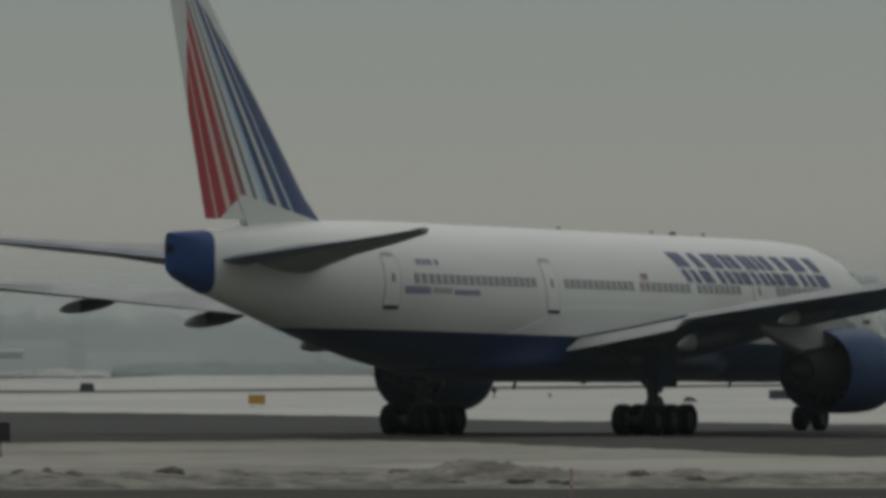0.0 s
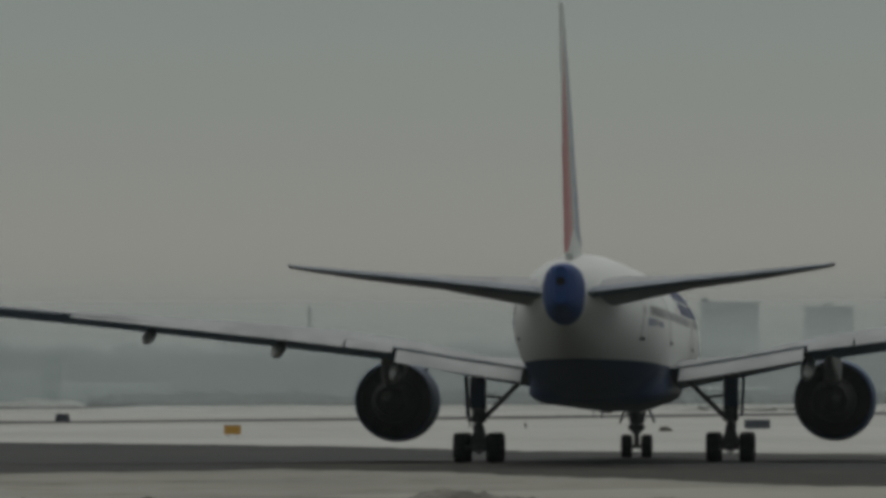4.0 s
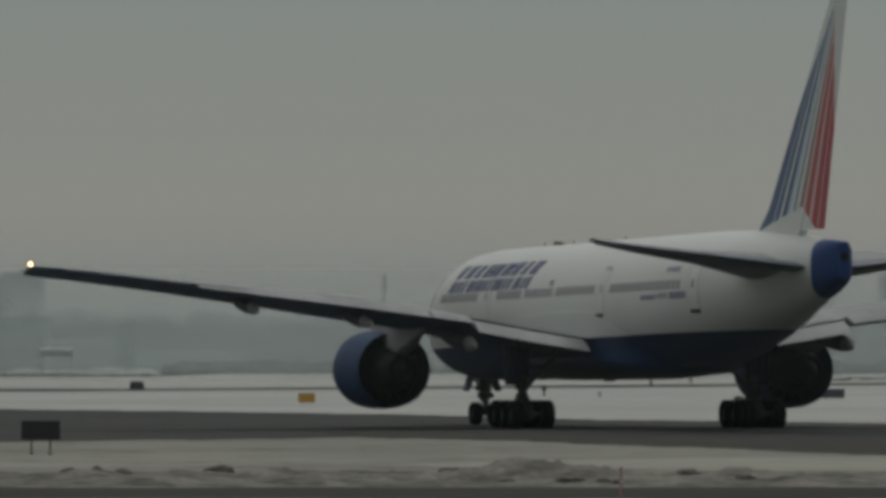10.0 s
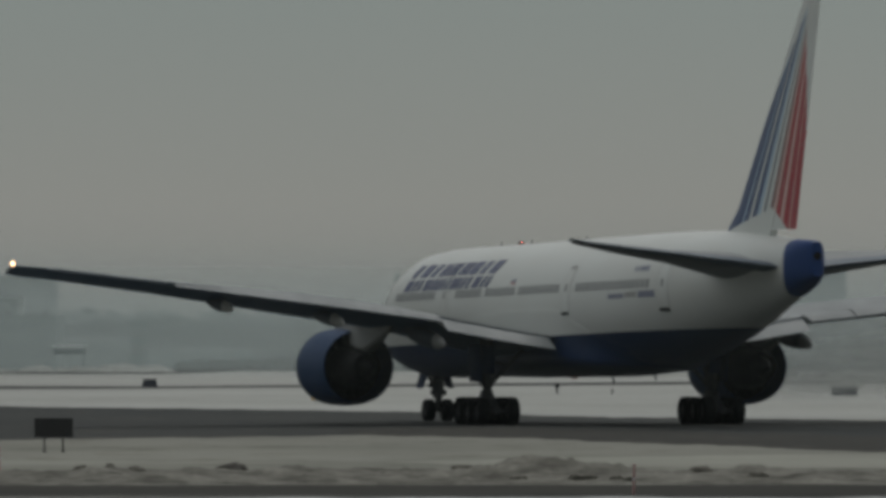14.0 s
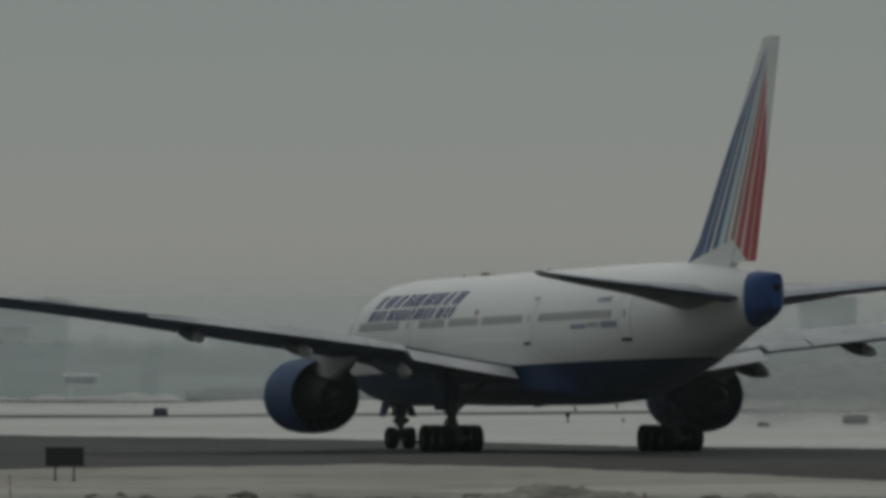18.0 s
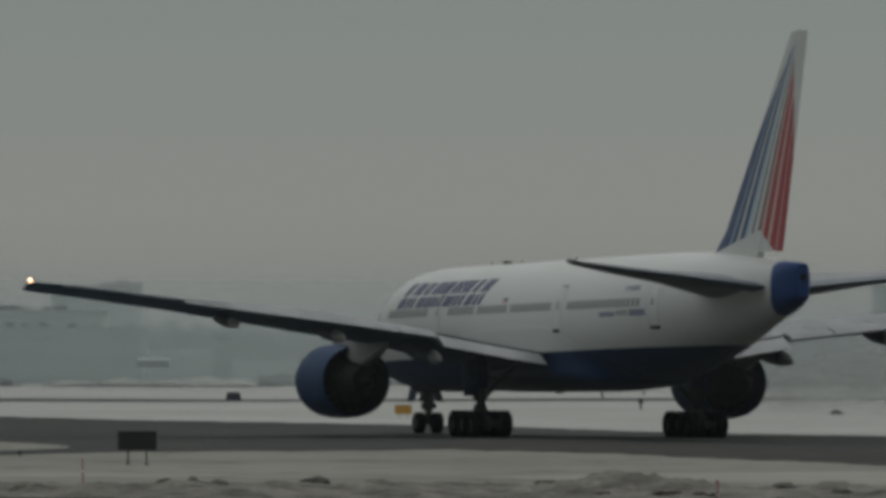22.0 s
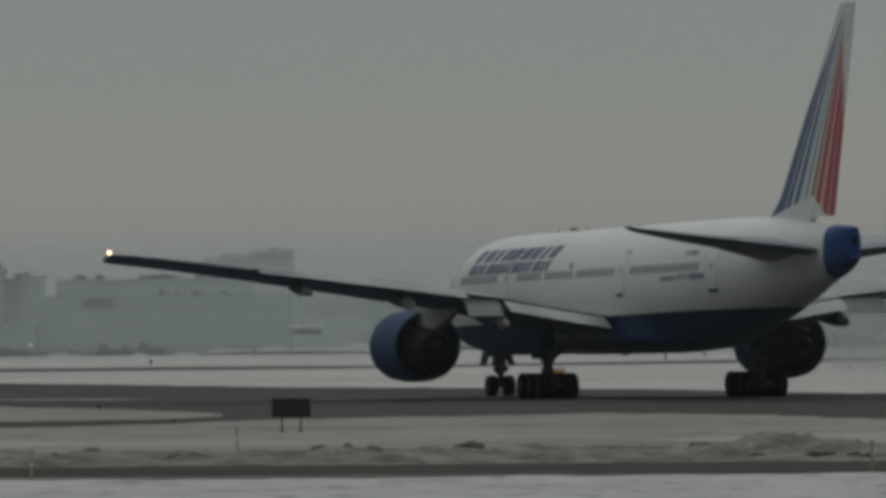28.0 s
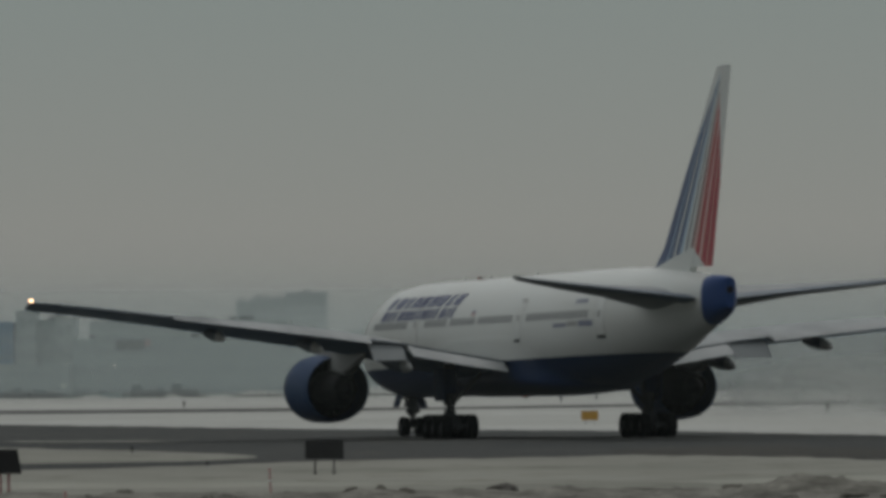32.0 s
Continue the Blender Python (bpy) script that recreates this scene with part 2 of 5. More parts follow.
def ground_mat(name, light, dark, big, fine, stretch=(1, 0.3, 1), lo=0.35, hi=0.7, rough=0.9, speck=None, share=0.55):
    m, n, l, p = mat_new(name)
    a = ramp(n, l, noise_node(n, l, big, stretch, 5), lo, hi)
    b = ramp(n, l, noise_node(n, l, fine, stretch, 4), lo, hi)
    c = mix_rgb(n, l, a, light, dark)
    c = mix_rgb(n, l, math_node(n, l, "MULTIPLY", b, 0.45), c, dark)
    if speck:
        s = ramp(n, l, noise_node(n, l, fine * 0.5, (1, 0.28, 1), 3, 0.6), 0.56, 0.68)
        c = mix_rgb(n, l, math_node(n, l, "MULTIPLY", s, share), c, speck)
    l.new(c, p.inputs["Base Color"])
    p.inputs["Roughness"].default_value = rough
    p.inputs["Specular IOR Level"].default_value = 0.12
    bump(n, l, p, b, 0.3, 0.05)
    return m


M_SNOW = ground_mat("wind_packed_snow", (0.452, 0.456, 0.426), (0.358, 0.358, 0.329), 0.05, 0.5, (0.6, 0.2, 1), speck=(0.298, 0.294, 0.262), share=0.5)
M_NEARSNOW = ground_mat("old_snow", (0.455, 0.462, 0.440), (0.335, 0.340, 0.322), 0.35, 2.2, (1, 0.28, 1), speck=(0.155, 0.154, 0.138), share=0.75)
M_VERGE = ground_mat("dirty_snow", (0.286, 0.282, 0.243), (0.190, 0.189, 0.160), 0.12, 0.8, (0.6, 0.28, 1), speck=(0.123, 0.117, 0.089), share=0.6)
M_DRIFT = ground_mat("drifted_snow", (0.340, 0.338, 0.291), (0.261, 0.259, 0.220), 0.2, 1.1, (0.7, 0.2, 1))
M_BANK = ground_mat("ploughed_dirty_snow", (0.248, 0.239, 0.205), (0.070, 0.066, 0.054), 0.9, 5.5, (1, 0.4, 1.5), 0.38, 0.66)
M_ASPHALT = ground_mat("dusty_asphalt", (0.026, 0.030, 0.030), (0.046, 0.047, 0.043), 0.05, 0.5, (0.7, 0.22, 1), rough=0.85, speck=(0.072, 0.066, 0.053), share=0.5)
M_DUST = ground_mat("gritty_asphalt", (0.050, 0.047, 0.039), (0.034, 0.034, 0.031), 0.07, 0.6, (0.5, 0.22, 1), rough=0.9, speck=(0.088, 0.081, 0.066), share=0.5)
M_ROAD = ground_mat("slushy_road", (0.018, 0.018, 0.015), (0.045, 0.043, 0.035), 0.10, 0.7, (0.5, 0.35, 1))
M_FARROAD = ground_mat("snowy_far_taxiway", (0.052, 0.054, 0.052), (0.13, 0.129, 0.122), 0.03, 0.2, (1, 0.2, 1))


def mist_mat(name, alpha, top):
    """Thin winter mist: lets most light through and scatters the rest; it thins out upwards."""
    m, n, l, p = mat_new(name)
    n.remove(p)
    out = n["Material Output"]
    tr, df, mx = n.new("ShaderNodeBsdfTransparent"), n.new("ShaderNodeBsdfDiffuse"), n.new("ShaderNodeMixShader")
    df.inputs["Color"].default_value = (0.712, 0.782, 0.768, 1)
    tc, sep = n.new("ShaderNodeTexCoord"), n.new("ShaderNodeSeparateXYZ")
    l.new(tc.outputs["Object"], sep.inputs[0])
    up = n.new("ShaderNodeMapRange")
    up.clamp = True
    up.inputs[1].default_value, up.inputs[2].default_value = top, top * 0.35
    up.interpolation_type = "SMOOTHSTEP"
    l.new(sep.outputs["Z"], up.inputs[0])
    low = n.new("ShaderNodeMapRange")
    low.clamp = True
    low.inputs[1].default_value, low.inputs[2].default_value = 0.0, 2.5
    l.new(sep.outputs["Z"], low.inputs[0])
    a = math_node(n, l, "MULTIPLY", math_node(n, l, "MULTIPLY", up.outputs[0], low.outputs[0]), alpha)
    l.new(a, mx.inputs[0])
    l.new(tr.outputs[0], mx.inputs[1])
    l.new(df.outputs[0], mx.inputs[2])
    l.new(mx.outputs[0], out.inputs["Surface"])
    return m


def blast_mat(name, dense, top, start):
    """Blown snow: ragged, thickest low down and near the engine."""
    m, n, l, p = mat_new(name)
    n.remove(p)
    out = n["Material Output"]
    tr, df, mx = n.new("ShaderNodeBsdfTransparent"), n.new("ShaderNodeBsdfDiffuse"), n.new("ShaderNodeMixShader")
    df.inputs["Color"].default_value = (0.66, 0.68, 0.65, 1)
    tc, sep = n.new("ShaderNodeTexCoord"), n.new("ShaderNodeSeparateXYZ")
    l.new(tc.outputs["Object"], sep.inputs[0])
    def fade(v, a, b):
        x = n.new("ShaderNodeMapRange")
        x.clamp, x.interpolation_type = True, "SMOOTHSTEP"
        x.inputs[1].default_value, x.inputs[2].default_value = a, b
        l.new(v, x.inputs[0])
        return x.outputs[0]
    k = ramp(n, l, noise_node(n, l, 0.22, (0.6, 1, 2.4), 3), 0.29, 0.62)
    for f in (fade(sep.outputs["Z"], top, top * 0.36), fade(sep.outputs["Z"], 0.5, 2.2), fade(sep.outputs["X"], start, start + 10.0), fade(sep.outputs["X"], 62.0, 34.0)):
        k = math_node(n, l, "MULTIPLY", k, f)
    l.new(math_node(n, l, "MULTIPLY", k, dense), mx.inputs[0])
    l.new(tr.outputs[0], mx.inputs[1])
    l.new(df.outputs[0], mx.inputs[2])
    l.new(mx.outputs[0], out.inputs["Surface"])
    return m


M_BLAST = blast_mat("blown_snow", 1.0, 6.4, 5.0)
M_BLASTNEAR = blast_mat("thin_blown_snow", 0.50, 7.8, 13.0)


# ---- mesh helpers ----
def mesh_from(name, bm, material, smooth=None):
    me = bpy.data.meshes.new(name)
    bmesh.ops.recalc_face_normals(bm, faces=bm.faces)
    bm.to_mesh(me)
    bm.free()
    me.materials.append(material)
    if smooth is not None:
        me.polygons.foreach_set("use_smooth", [True] * len(me.polygons))
        me.set_sharp_from_angle(angle=radians(smooth))
    return me


def part(name, bm, material, parent, label="", smooth=35):
    ob = new(name, mesh_from(name, bm, material, smooth))
    ob.parent = parent
    if label:
        tagged(ob, label)
    return ob


def thing(name, label, category, m=None, group="", kind=""):
    ob = new(name)
    ob.empty_display_size = 0.5
    if m is not None:
        ob.matrix_basis = m
    return tagged(ob, label, category, group, kind)


def loft(rings, closed=True, caps=True):
    """Skin through rings of equal count."""
    bm = bmesh.new()
    vs = [[bm.verts.new(c) for c in r] for r in rings]
    k = len(rings[0])
    for a, b in zip(vs, vs[1:]):
        for i in range(k if closed else k - 1):
            j = (i + 1) % k
            bm.faces.new((a[i], a[j], b[j], b[i]))
    if caps and closed:
        bm.faces.new(vs[0])
        bm.faces.new(vs[-1])
    bmesh.ops.remove_doubles(bm, verts=bm.verts, dist=1e-5)
    return bm


def lathe(profile, centre, axis="y", count=40):
    """Turn (along, radius) pairs about an axis through centre."""
    rings = []
    for a, r in profile:
        ring = []
        for i in range(count):
            w = 2 * math.pi * i / count
            c, s = r * math.cos(w), r * math.sin(w)
            v = {"y": (c, a, s), "x": (a, c, s), "z": (c, s, a)}[axis]
            ring.append(Vector(v) + Vector(centre))
        rings.append(ring)
    return loft(rings, caps=False)


def box(size, centre=(0, 0, 0), bevel=0.0, turn=None, bm=None):
    bm = bm or bmesh.new()
    m = Matrix.Translation(centre) @ (turn or Matrix.Identity(4)) @ Matrix.Diagonal((*size, 1))
    made = bmesh.ops.create_cube(bm, size=1.0, matrix=m)["verts"]
    if bevel:
        edges = list({e for v in made for e in v.link_edges})
        bmesh.ops.bevel(bm, geom=edges, offset=bevel, segments=2, affect="EDGES", profile=0.5)
    return bm


def rod(a, b, r, r2=None, count=12, bm=None):
    bm = bm or bmesh.new()
    a, b = Vector(a), Vector(b)
    d = b - a
    m = Matrix.Translation((a + b) / 2) @ d.to_track_quat("Z", "Y").to_matrix().to_4x4()
    bmesh.ops.create_cone(bm, cap_ends=True, segments=count, radius1=r, radius2=r if r2 is None else r2, depth=d.length, matrix=m)
    return bm


def sheet(name, pts, z, material, label, category, ragged=2.5):
    """A flat piece of the ground, with a thin skirt."""
    bm = bmesh.new()
    edge = []
    for (xa, ya), (xb, yb) in zip(pts, pts[1:] + pts[:1]):
        k = max(1, min(150, int(math.hypot(xb - xa, yb - ya) / 0.8))) if max(abs(xa), abs(xb)) < 130 else 1
        for i in range(k):
            x, y = xa + (xb - xa) * i / k, ya + (yb - ya) * i / k
            w = ragged * (noise.noise(Vector((x * 0.35, y * 0.05, len(name)))) + 0.6 * noise.noise(Vector((x * 1.3, y * 0.2, 7))) + 0.45 * noise.noise(Vector((x * 3.1, y * 0.3, 2))))
            edge.append((x + 0.15 * w, y + w))
    vs = [bm.verts.new((x, y, z)) for x, y in edge]
    f = bm.faces.new(vs)
    bmesh.ops.triangulate(bm, faces=[f])
    ob = new(name, mesh_from(name, bm, material))
    return tagged(ob, label, category, kind="structure")


# ---- ground ----
def build_ground():
    bm = bmesh.new()
    xs = [-4800, -1500, -400, -120, 0, 120, 400, 1500, 4800]
    ys = [-1500, -200, 0, 100, 168, 260, 450, 900, 1600, 2600, 4900]
    grid = [[bm.verts.new((x, y, 0)) for x in xs] for y in ys]
    for a, b in zip(grid, grid[1:]):
        for i in range(len(xs) - 1):
            bm.faces.new((a[i], a[i + 1], b[i + 1], b[i]))
    ob = new("ground", mesh_from("ground", bm, M_SNOW))
    tagged(ob, "flat snow-covered airfield under a dull sky", "ground", kind="structure")
    sheet("verge", [(-300, 191), (-60, 191), (60, 191), (300, 191), (300, 420), (60, 420), (-60, 420), (-300, 420)], 0.012,
          M_VERGE, "dirty trampled snow beside the taxiway", "snow", 0.6)
    sheet("near_snow", [(-300, -60), (300, -60), (300, 172), (60, 172), (-60, 172), (-300, 172)], 0.016,
          M_NEARSNOW, "old speckled snow in front of the road", "snow", 2.4)
    sheet("service_road", [(-300, 171), (-60, 171), (60, 171), (300, 171), (300, 191), (60, 191), (-60, 191), (-300, 191)], 0.014,
          M_ROAD, "dark slushy service road between snow banks", "road", 0.8)
    sheet("drifted_snow", [(1.6, 236), (5, 228), (12, 221), (40, 219), (40, 252), (14, 256), (7, 247)], 0.019, M_DRIFT, "cleaner drifted snow behind the ploughed bank", "snow", 1.6)
    sheet("drifted_snow", [(-60, 226), (-18, 228), (-9, 230), (0.5, 233), (-7, 241), (-17, 246), (-60, 250)], 0.019, M_DRIFT, "thin cleaner strip of snow on the verge", "snow", 1.6)
    sheet("slush_streak", [(-60, 173.4), (-14, 173.2), (-2.5, 173.8), (3, 174.2), (-3, 174.7), (-60, 174.9)], 0.020, M_VERGE, "thin streak of slush along the service road", "slush", 0.35)
    near = [(300, 190), (60, 214), (26, 244), (20.3, 259.5), (18.1, 263), (13.4, 287.4), (10, 300), (8.4, 314), (5, 322), (2.3, 330), (-0.8, 324),
            (-4, 318), (-7.9, 315), (-10.7, 310.8), (-13.5, 298.2), (-16.9, 287.4), (-20.4, 283.2), (-30, 279), (-60, 270), (-300, 250)]
    far = [(-300, 1000), (-100, 800), (-48, 667), (-31.6, 608), (-19, 556), (-4.8, 522), (6.4, 488), (14.7, 444), (19.4, 433), (25.3, 421), (30.9, 402), (60, 370), (150, 330), (300, 310)]
    sheet("taxiway", near + far, 0.024, M_ASPHALT, "dark damp asphalt taxiway swept clear of snow", "taxiway", 4.5)
    sheet("dusty_edge", [(60, 214), (26, 244), (20.3, 259.5), (18.1, 263), (13.4, 287.4), (10, 300), (8.4, 314), (5, 322), (2.3, 330), (0.5, 352), (6, 368), (12, 352), (20, 322), (28, 300), (60, 262)],
          0.028, M_DUST, "brownish grit and slush along the taxiway's edge", "asphalt", 4.5)
    sheet("snow_island", [(-300, 560), (-60, 470), (-28.7, 397.6), (-20.5, 370.6), (-15.3, 349), (-13.1, 333), (-13.2, 322), (-14.2, 314.5), (-18, 308), (-22.1, 306.5), (-60, 298), (-300, 285)],
          0.030, M_VERGE, "snow island between two arms of the taxiway", "snow")
    sheet("snow_streak", [(-31.5, 447), (-24, 441), (-20.5, 436), (-23, 430), (-29, 434)], 0.030, M_VERGE, "thin streak of packed snow on the asphalt", "snow")
    sheet("far_taxiway", [(-300, 900), (-68.5, 950), (-28.1, 991), (20, 1110), (85, 1319), (300, 2000), (300, 2350), (102, 1577), (20, 1290), (-31, 1099), (-82, 1138), (-300, 1090)],
          0.020, M_FARROAD, "distant taxiway half covered with snow", "taxiway", 8.0)


build_ground()


# ---- airliner ----
# local axes: x to the right wing, y to the nose, z up; the origin lies on the ground between the main gears
SECTIONS = [(31.75, 0.06, 4.28, 4.40), (31.5, 0.55, 3.80, 4.85), (31.0, 0.95, 3.50, 5.15), (30.2, 1.42, 3.15, 5.65), (29.0, 1.95, 2.82, 6.45), (27.6, 2.38, 2.60, 7.35),
            (26.0, 2.74, 2.45, 8.02), (24.0, 2.98, 2.37, 8.40), (21.5, 3.09, 2.33, 8.52), (18.0, 3.10, 2.32, 8.54), (-8.0, 3.10, 2.32, 8.54), (-11.0, 3.08, 2.42, 8.54), (-14.5, 2.96, 2.85, 8.53),
            (-18.0, 2.62, 3.45, 8.46), (-21.5, 2.08, 4.12, 8.32), (-24.5, 1.50, 4.74, 8.10), (-26.8, 1.08, 5.20, 7.92), (-27.9, 0.90, 5.40, 7.85)]


def fuse_at(y):
    s = SECTIONS
    for (y0, *a), (y1, *b) in zip(s, s[1:]):
        if y1 <= y <= y0:
            k = (y0 - y) / (y0 - y1)
            return [p + (q - p) * k for p, q in zip(a, b)]
    return s[-1][1:]


def skin(y, z, side, off=0.0):
    """Point and outward normal on the fuselage at height z above the sloped reference."""
    hw, zb, zt = fuse_at(y)
    zc, hh = (zb + zt) / 2, (zt - zb) / 2
    q = max(-0.999, min(0.999, (z - zc) / hh))
    nx, nz = math.sqrt(1 - q * q) / hw, q / hh
    nl = math.hypot(nx, nz)
    return Vector((side * (hw * math.sqrt(1 - q * q) + off * nx / nl), y, z + off * nz / nl - SLOPE * y)), Vector((side * nx / nl, 0, nz / nl))


def fuse_ring(y, grow=0.0, count=64):
    hw, zb, zt = fuse_at(y)
    zc, hh = (zb + zt) / 2, (zt - zb) / 2
    return [Vector(((hw + grow) * math.cos(w), y, zc + (hh + grow) * math.sin(w) - SLOPE * y)) for w in (2 * math.pi * i / count for i in range(count))]


def patch(corners, side, off=0.016, nu=6, nv=5, thick=0.02):
    """A thin plate laid on the fuselage; corners (y, z) run round it."""
    (a, b, c, d) = corners
    bm = bmesh.new()
    layers = []
    for o in (off, off - thick - 0.02):
        g = []
        for j in range(nv + 1):
            v = j / nv
            r = []
            for i in range(nu + 1):
                u = i / nu
                y = (a[0] * (1 - u) + b[0] * u) * (1 - v) + (d[0] * (1 - u) + c[0] * u) * v
                z = (a[1] * (1 - u) + b[1] * u) * (1 - v) + (d[1] * (1 - u) + c[1] * u) * v
                r.append(bm.verts.new(skin(y, z, side, o)[0]))
            g.append(r)
        layers.append(g)
    top, low = layers
    for j in range(nv):
        for i in range(nu):
            bm.faces.new((top[j][i], top[j][i + 1], top[j + 1][i + 1], top[j + 1][i]))
    rim = [(0, i) for i in range(nu)] + [(j, nu) for j in range(nv)] + [(nv, i) for i in range(nu, 0, -1)] + [(j, 0) for j in range(nv, 0, -1)]
    for (j, i), (j2, i2) in zip(rim, rim[1:] + rim[:1]):
        bm.faces.new((top[j][i], top[j2][i2], low[j2][i2], low[j][i]))
    return bm


def foil(x, le, te, thick, camber=0.02, n=14, blunt=0.0):
    """One wing section: le and te are (y, z)."""
    pts = []
    ch = le[0] - te[0]
    for upper in (1, -1):
        for i in range(n + 1):
            t = i / n if upper == 1 else 1 - i / n
            s = t * t * (3 - 2 * t) * 0.5 + t * 0.5
            th = thick * ch * 5 * (0.2969 * math.sqrt(max(s, 0)) - 0.126 * s - 0.3516 * s ** 2 + 0.2843 * s ** 3 - 0.1036 * s ** 4) + blunt * s
            cam = camber * ch * 4 * s * (1 - s)
            if upper == -1 and i in (0, n):
                continue
            pts.append(Vector((x, le[0] - ch * s, le[1] + (te[1] - le[1]) * s + cam + upper * th)))
    return pts


def lerp(a, b, k):
    return a + (b - a) * k


# half span stations: x, y and z of the leading edge, y and z of the trailing edge, thickness
WING = [(2.6, 11.6, 3.90, -2.6, 3.95, 0.09), (5.5, 9.4, 4.20, -3.0, 4.38, 0.08), (9.0, 6.75, 4.80, -3.35, 4.98, 0.100), (14.0, 3.05, 5.25, -4.75, 5.55, 0.116), (22.3, -3.1, 6.06, -7.6, 6.39, 0.094), (27.5, -7.0, 6.53, -9.95, 6.88, 0.084),
        (29.6, -8.7, 6.68, -10.75, 7.04, 0.09), (30.35, -9.7, 6.76, -11.05, 7.08, 0.10)]


def camber_at(x):
    """The root section is loaded aft and flat on top; the outer ones are cambered."""
    return max(-0.015, min(0.02, -0.015 + 0.005 * (x - 6.0)))


def wing_at(x):
    for a, b in zip(WING, WING[1:]):
        if a[0] <= x <= b[0]:
            k = (x - a[0]) / (b[0] - a[0])
            return [lerp(p, q, k) for p, q in zip(a, b)]
    return list(WING[-1])


FLAPERONS = []


def build_wing(plane, side):
    rings = []
    for x in (2.6, 4.0, 5.5, 7.2, 9.0, 11.5, 14.0, 18.0, 22.3, 25.0, 27.5, 29.0, 29.6, 30.1, 30.35):
        _, ly, lz, ty, tz, th = wing_at(x)
        rings.append(foil(side * x, (ly, lz), (ty, tz), th, camber_at(x), blunt=0.02))
    w = part("wing", loft(rings), M_GREY, plane, "grey swept wing with drooped flaps")
    # faces that point down take the colour with shade painted in
    w.data.materials.append(M_WINGSHADE)
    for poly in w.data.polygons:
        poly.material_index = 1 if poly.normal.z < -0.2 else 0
    # flaps, drooped a little for take-off: span, chord, droop
    for name, x0, x1, ch, dz0, dz1 in (("inboard_flap", 3.35, 8.65, 2.1, -0.62, -0.62), ("outboard_flap", 10.85, 22.1, 1.75, -0.24, -0.15)):
        rr = []
        for k in range(5):
            x = lerp(x0, x1, k / 4)
            _, ly, lz, ty, tz, th = wing_at(x)
            c = ch if name == "inboard_flap" else lerp(ch, 1.05, k / 4)
            rr.append(foil(side * x, (ty + 0.75, tz + (-0.02 if name == "inboard_flap" else 0.05)), (ty + 0.75 - c, tz + lerp(dz0, dz1, k / 4)), 0.11, 0.03, 8, 0.015))
        fl = part(name, loft(rr), M_FLAP, w, "pale grey drooped flap panel")
        # same painted shade on the flap's lower faces
        fl.data.materials.append(M_WINGSHADE)
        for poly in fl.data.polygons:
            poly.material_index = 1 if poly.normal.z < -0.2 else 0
    # flaperon between the flaps, hinged at its front edge
    _, ly, lz, ty, tz, th = wing_at(9.8)
    hinge = Vector((side * 9.8, ty + 0.75, tz + 0.03))
    rr = []
    for x in (8.82, 9.8, 10.76):
        _, ly, lz, ty, tz, th = wing_at(x)
        rr.append([q - hinge for q in foil(side * x, (ty + 0.75, tz + 0.03), (ty - 1.0, tz - 0.24), 0.10, 0.03, 8, 0.015)])
    fp = part("flaperon", loft(rr), M_FLAP, w, "pale grey flaperon panel")
    # and on the flaperon's lower faces
    fp.data.materials.append(M_WINGSHADE)
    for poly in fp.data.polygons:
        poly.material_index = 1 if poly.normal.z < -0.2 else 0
    fp.location = hinge
    FLAPERONS.append((fp, hinge))
    rr = []
    for k in range(4):
        x = lerp(22.5, 28.6, k / 3)
        _, ly, lz, ty, tz, th = wing_at(x)
        rr.append(foil(side * x, (ty + 0.62, tz + 0.02), (ty - 0.12, tz - 0.06), 0.14, 0.0, 8, 0.02))
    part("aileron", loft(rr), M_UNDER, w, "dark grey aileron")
    # spoiler panels on the upper skin
    for x0, x1 in ((4.2, 6.2), (6.3, 8.4), (10.2, 12.8), (12.9, 15.5), (15.6, 18.2), (18.3, 20.9)):
        bm = bmesh.new()
        top = []
        for x in (x0 + 0.04, x1 - 0.04):
            _, ly, lz, ty, tz, th = wing_at(x)
            c = ly - ty
            row = []
            for s in (0.80, 0.94):
                t_h = th * c * 5 * (0.2969 * math.sqrt(s) - 0.126 * s - 0.3516 * s ** 2 + 0.2843 * s ** 3 - 0.1036 * s ** 4) + 0.02 * s
                zz = lz + (tz - lz) * s + camber_at(x) * c * 4 * s * (1 - s) + t_h + 0.02
                row.append((side * x, ly - c * s, zz))
            top.append(row)
        (a, b), (d, c2) = top
        vs = [bm.verts.new(q) for q in (a, b, c2, d)]
        f = bm.faces.new(vs)
        ex = bmesh.ops.extrude_face_region(bm, geom=[f])["geom"]
        bmesh.ops.translate(bm, vec=(0, 0, -0.06), verts=[v for v in ex if isinstance(v, bmesh.types.BMVert)])
        part("spoiler", bm, M_FLAP, w, smooth=None)
    # canoe fairings under the flaps: bodies coloured dark for the wing's shade, with pale tail ends
    for x, dz, ln, r in ((8.75, -0.42, 6.2, 0.38), (13.75, -0.20, 5.0, 0.28), (19.15, -0.16, 4.5, 0.25)):
        _, ly, lz, ty, tz, th = wing_at(x)
        y0 = ty + (5.0 if x < 9 else (4.2 if x < 15 else 4.5))

        def canoe(t0, t1, grow):
            rings = []
            for k in range(11):
                t = lerp(t0, t1, k / 10)
                rad = r * (math.sin(math.pi * min(1, 0.04 + t * 0.955)) ** 0.5) + grow
                zc = tz - (0.58 if x < 9 else 0.42) - 0.26 * t + dz * t
                rings.append([Vector((side * x + rad * 0.85 * math.cos(w_), y0 - ln * t, zc + rad * 1.2 * math.sin(w_))) for w_ in (2 * math.pi * i / 16 for i in range(16))])
            return loft(rings)
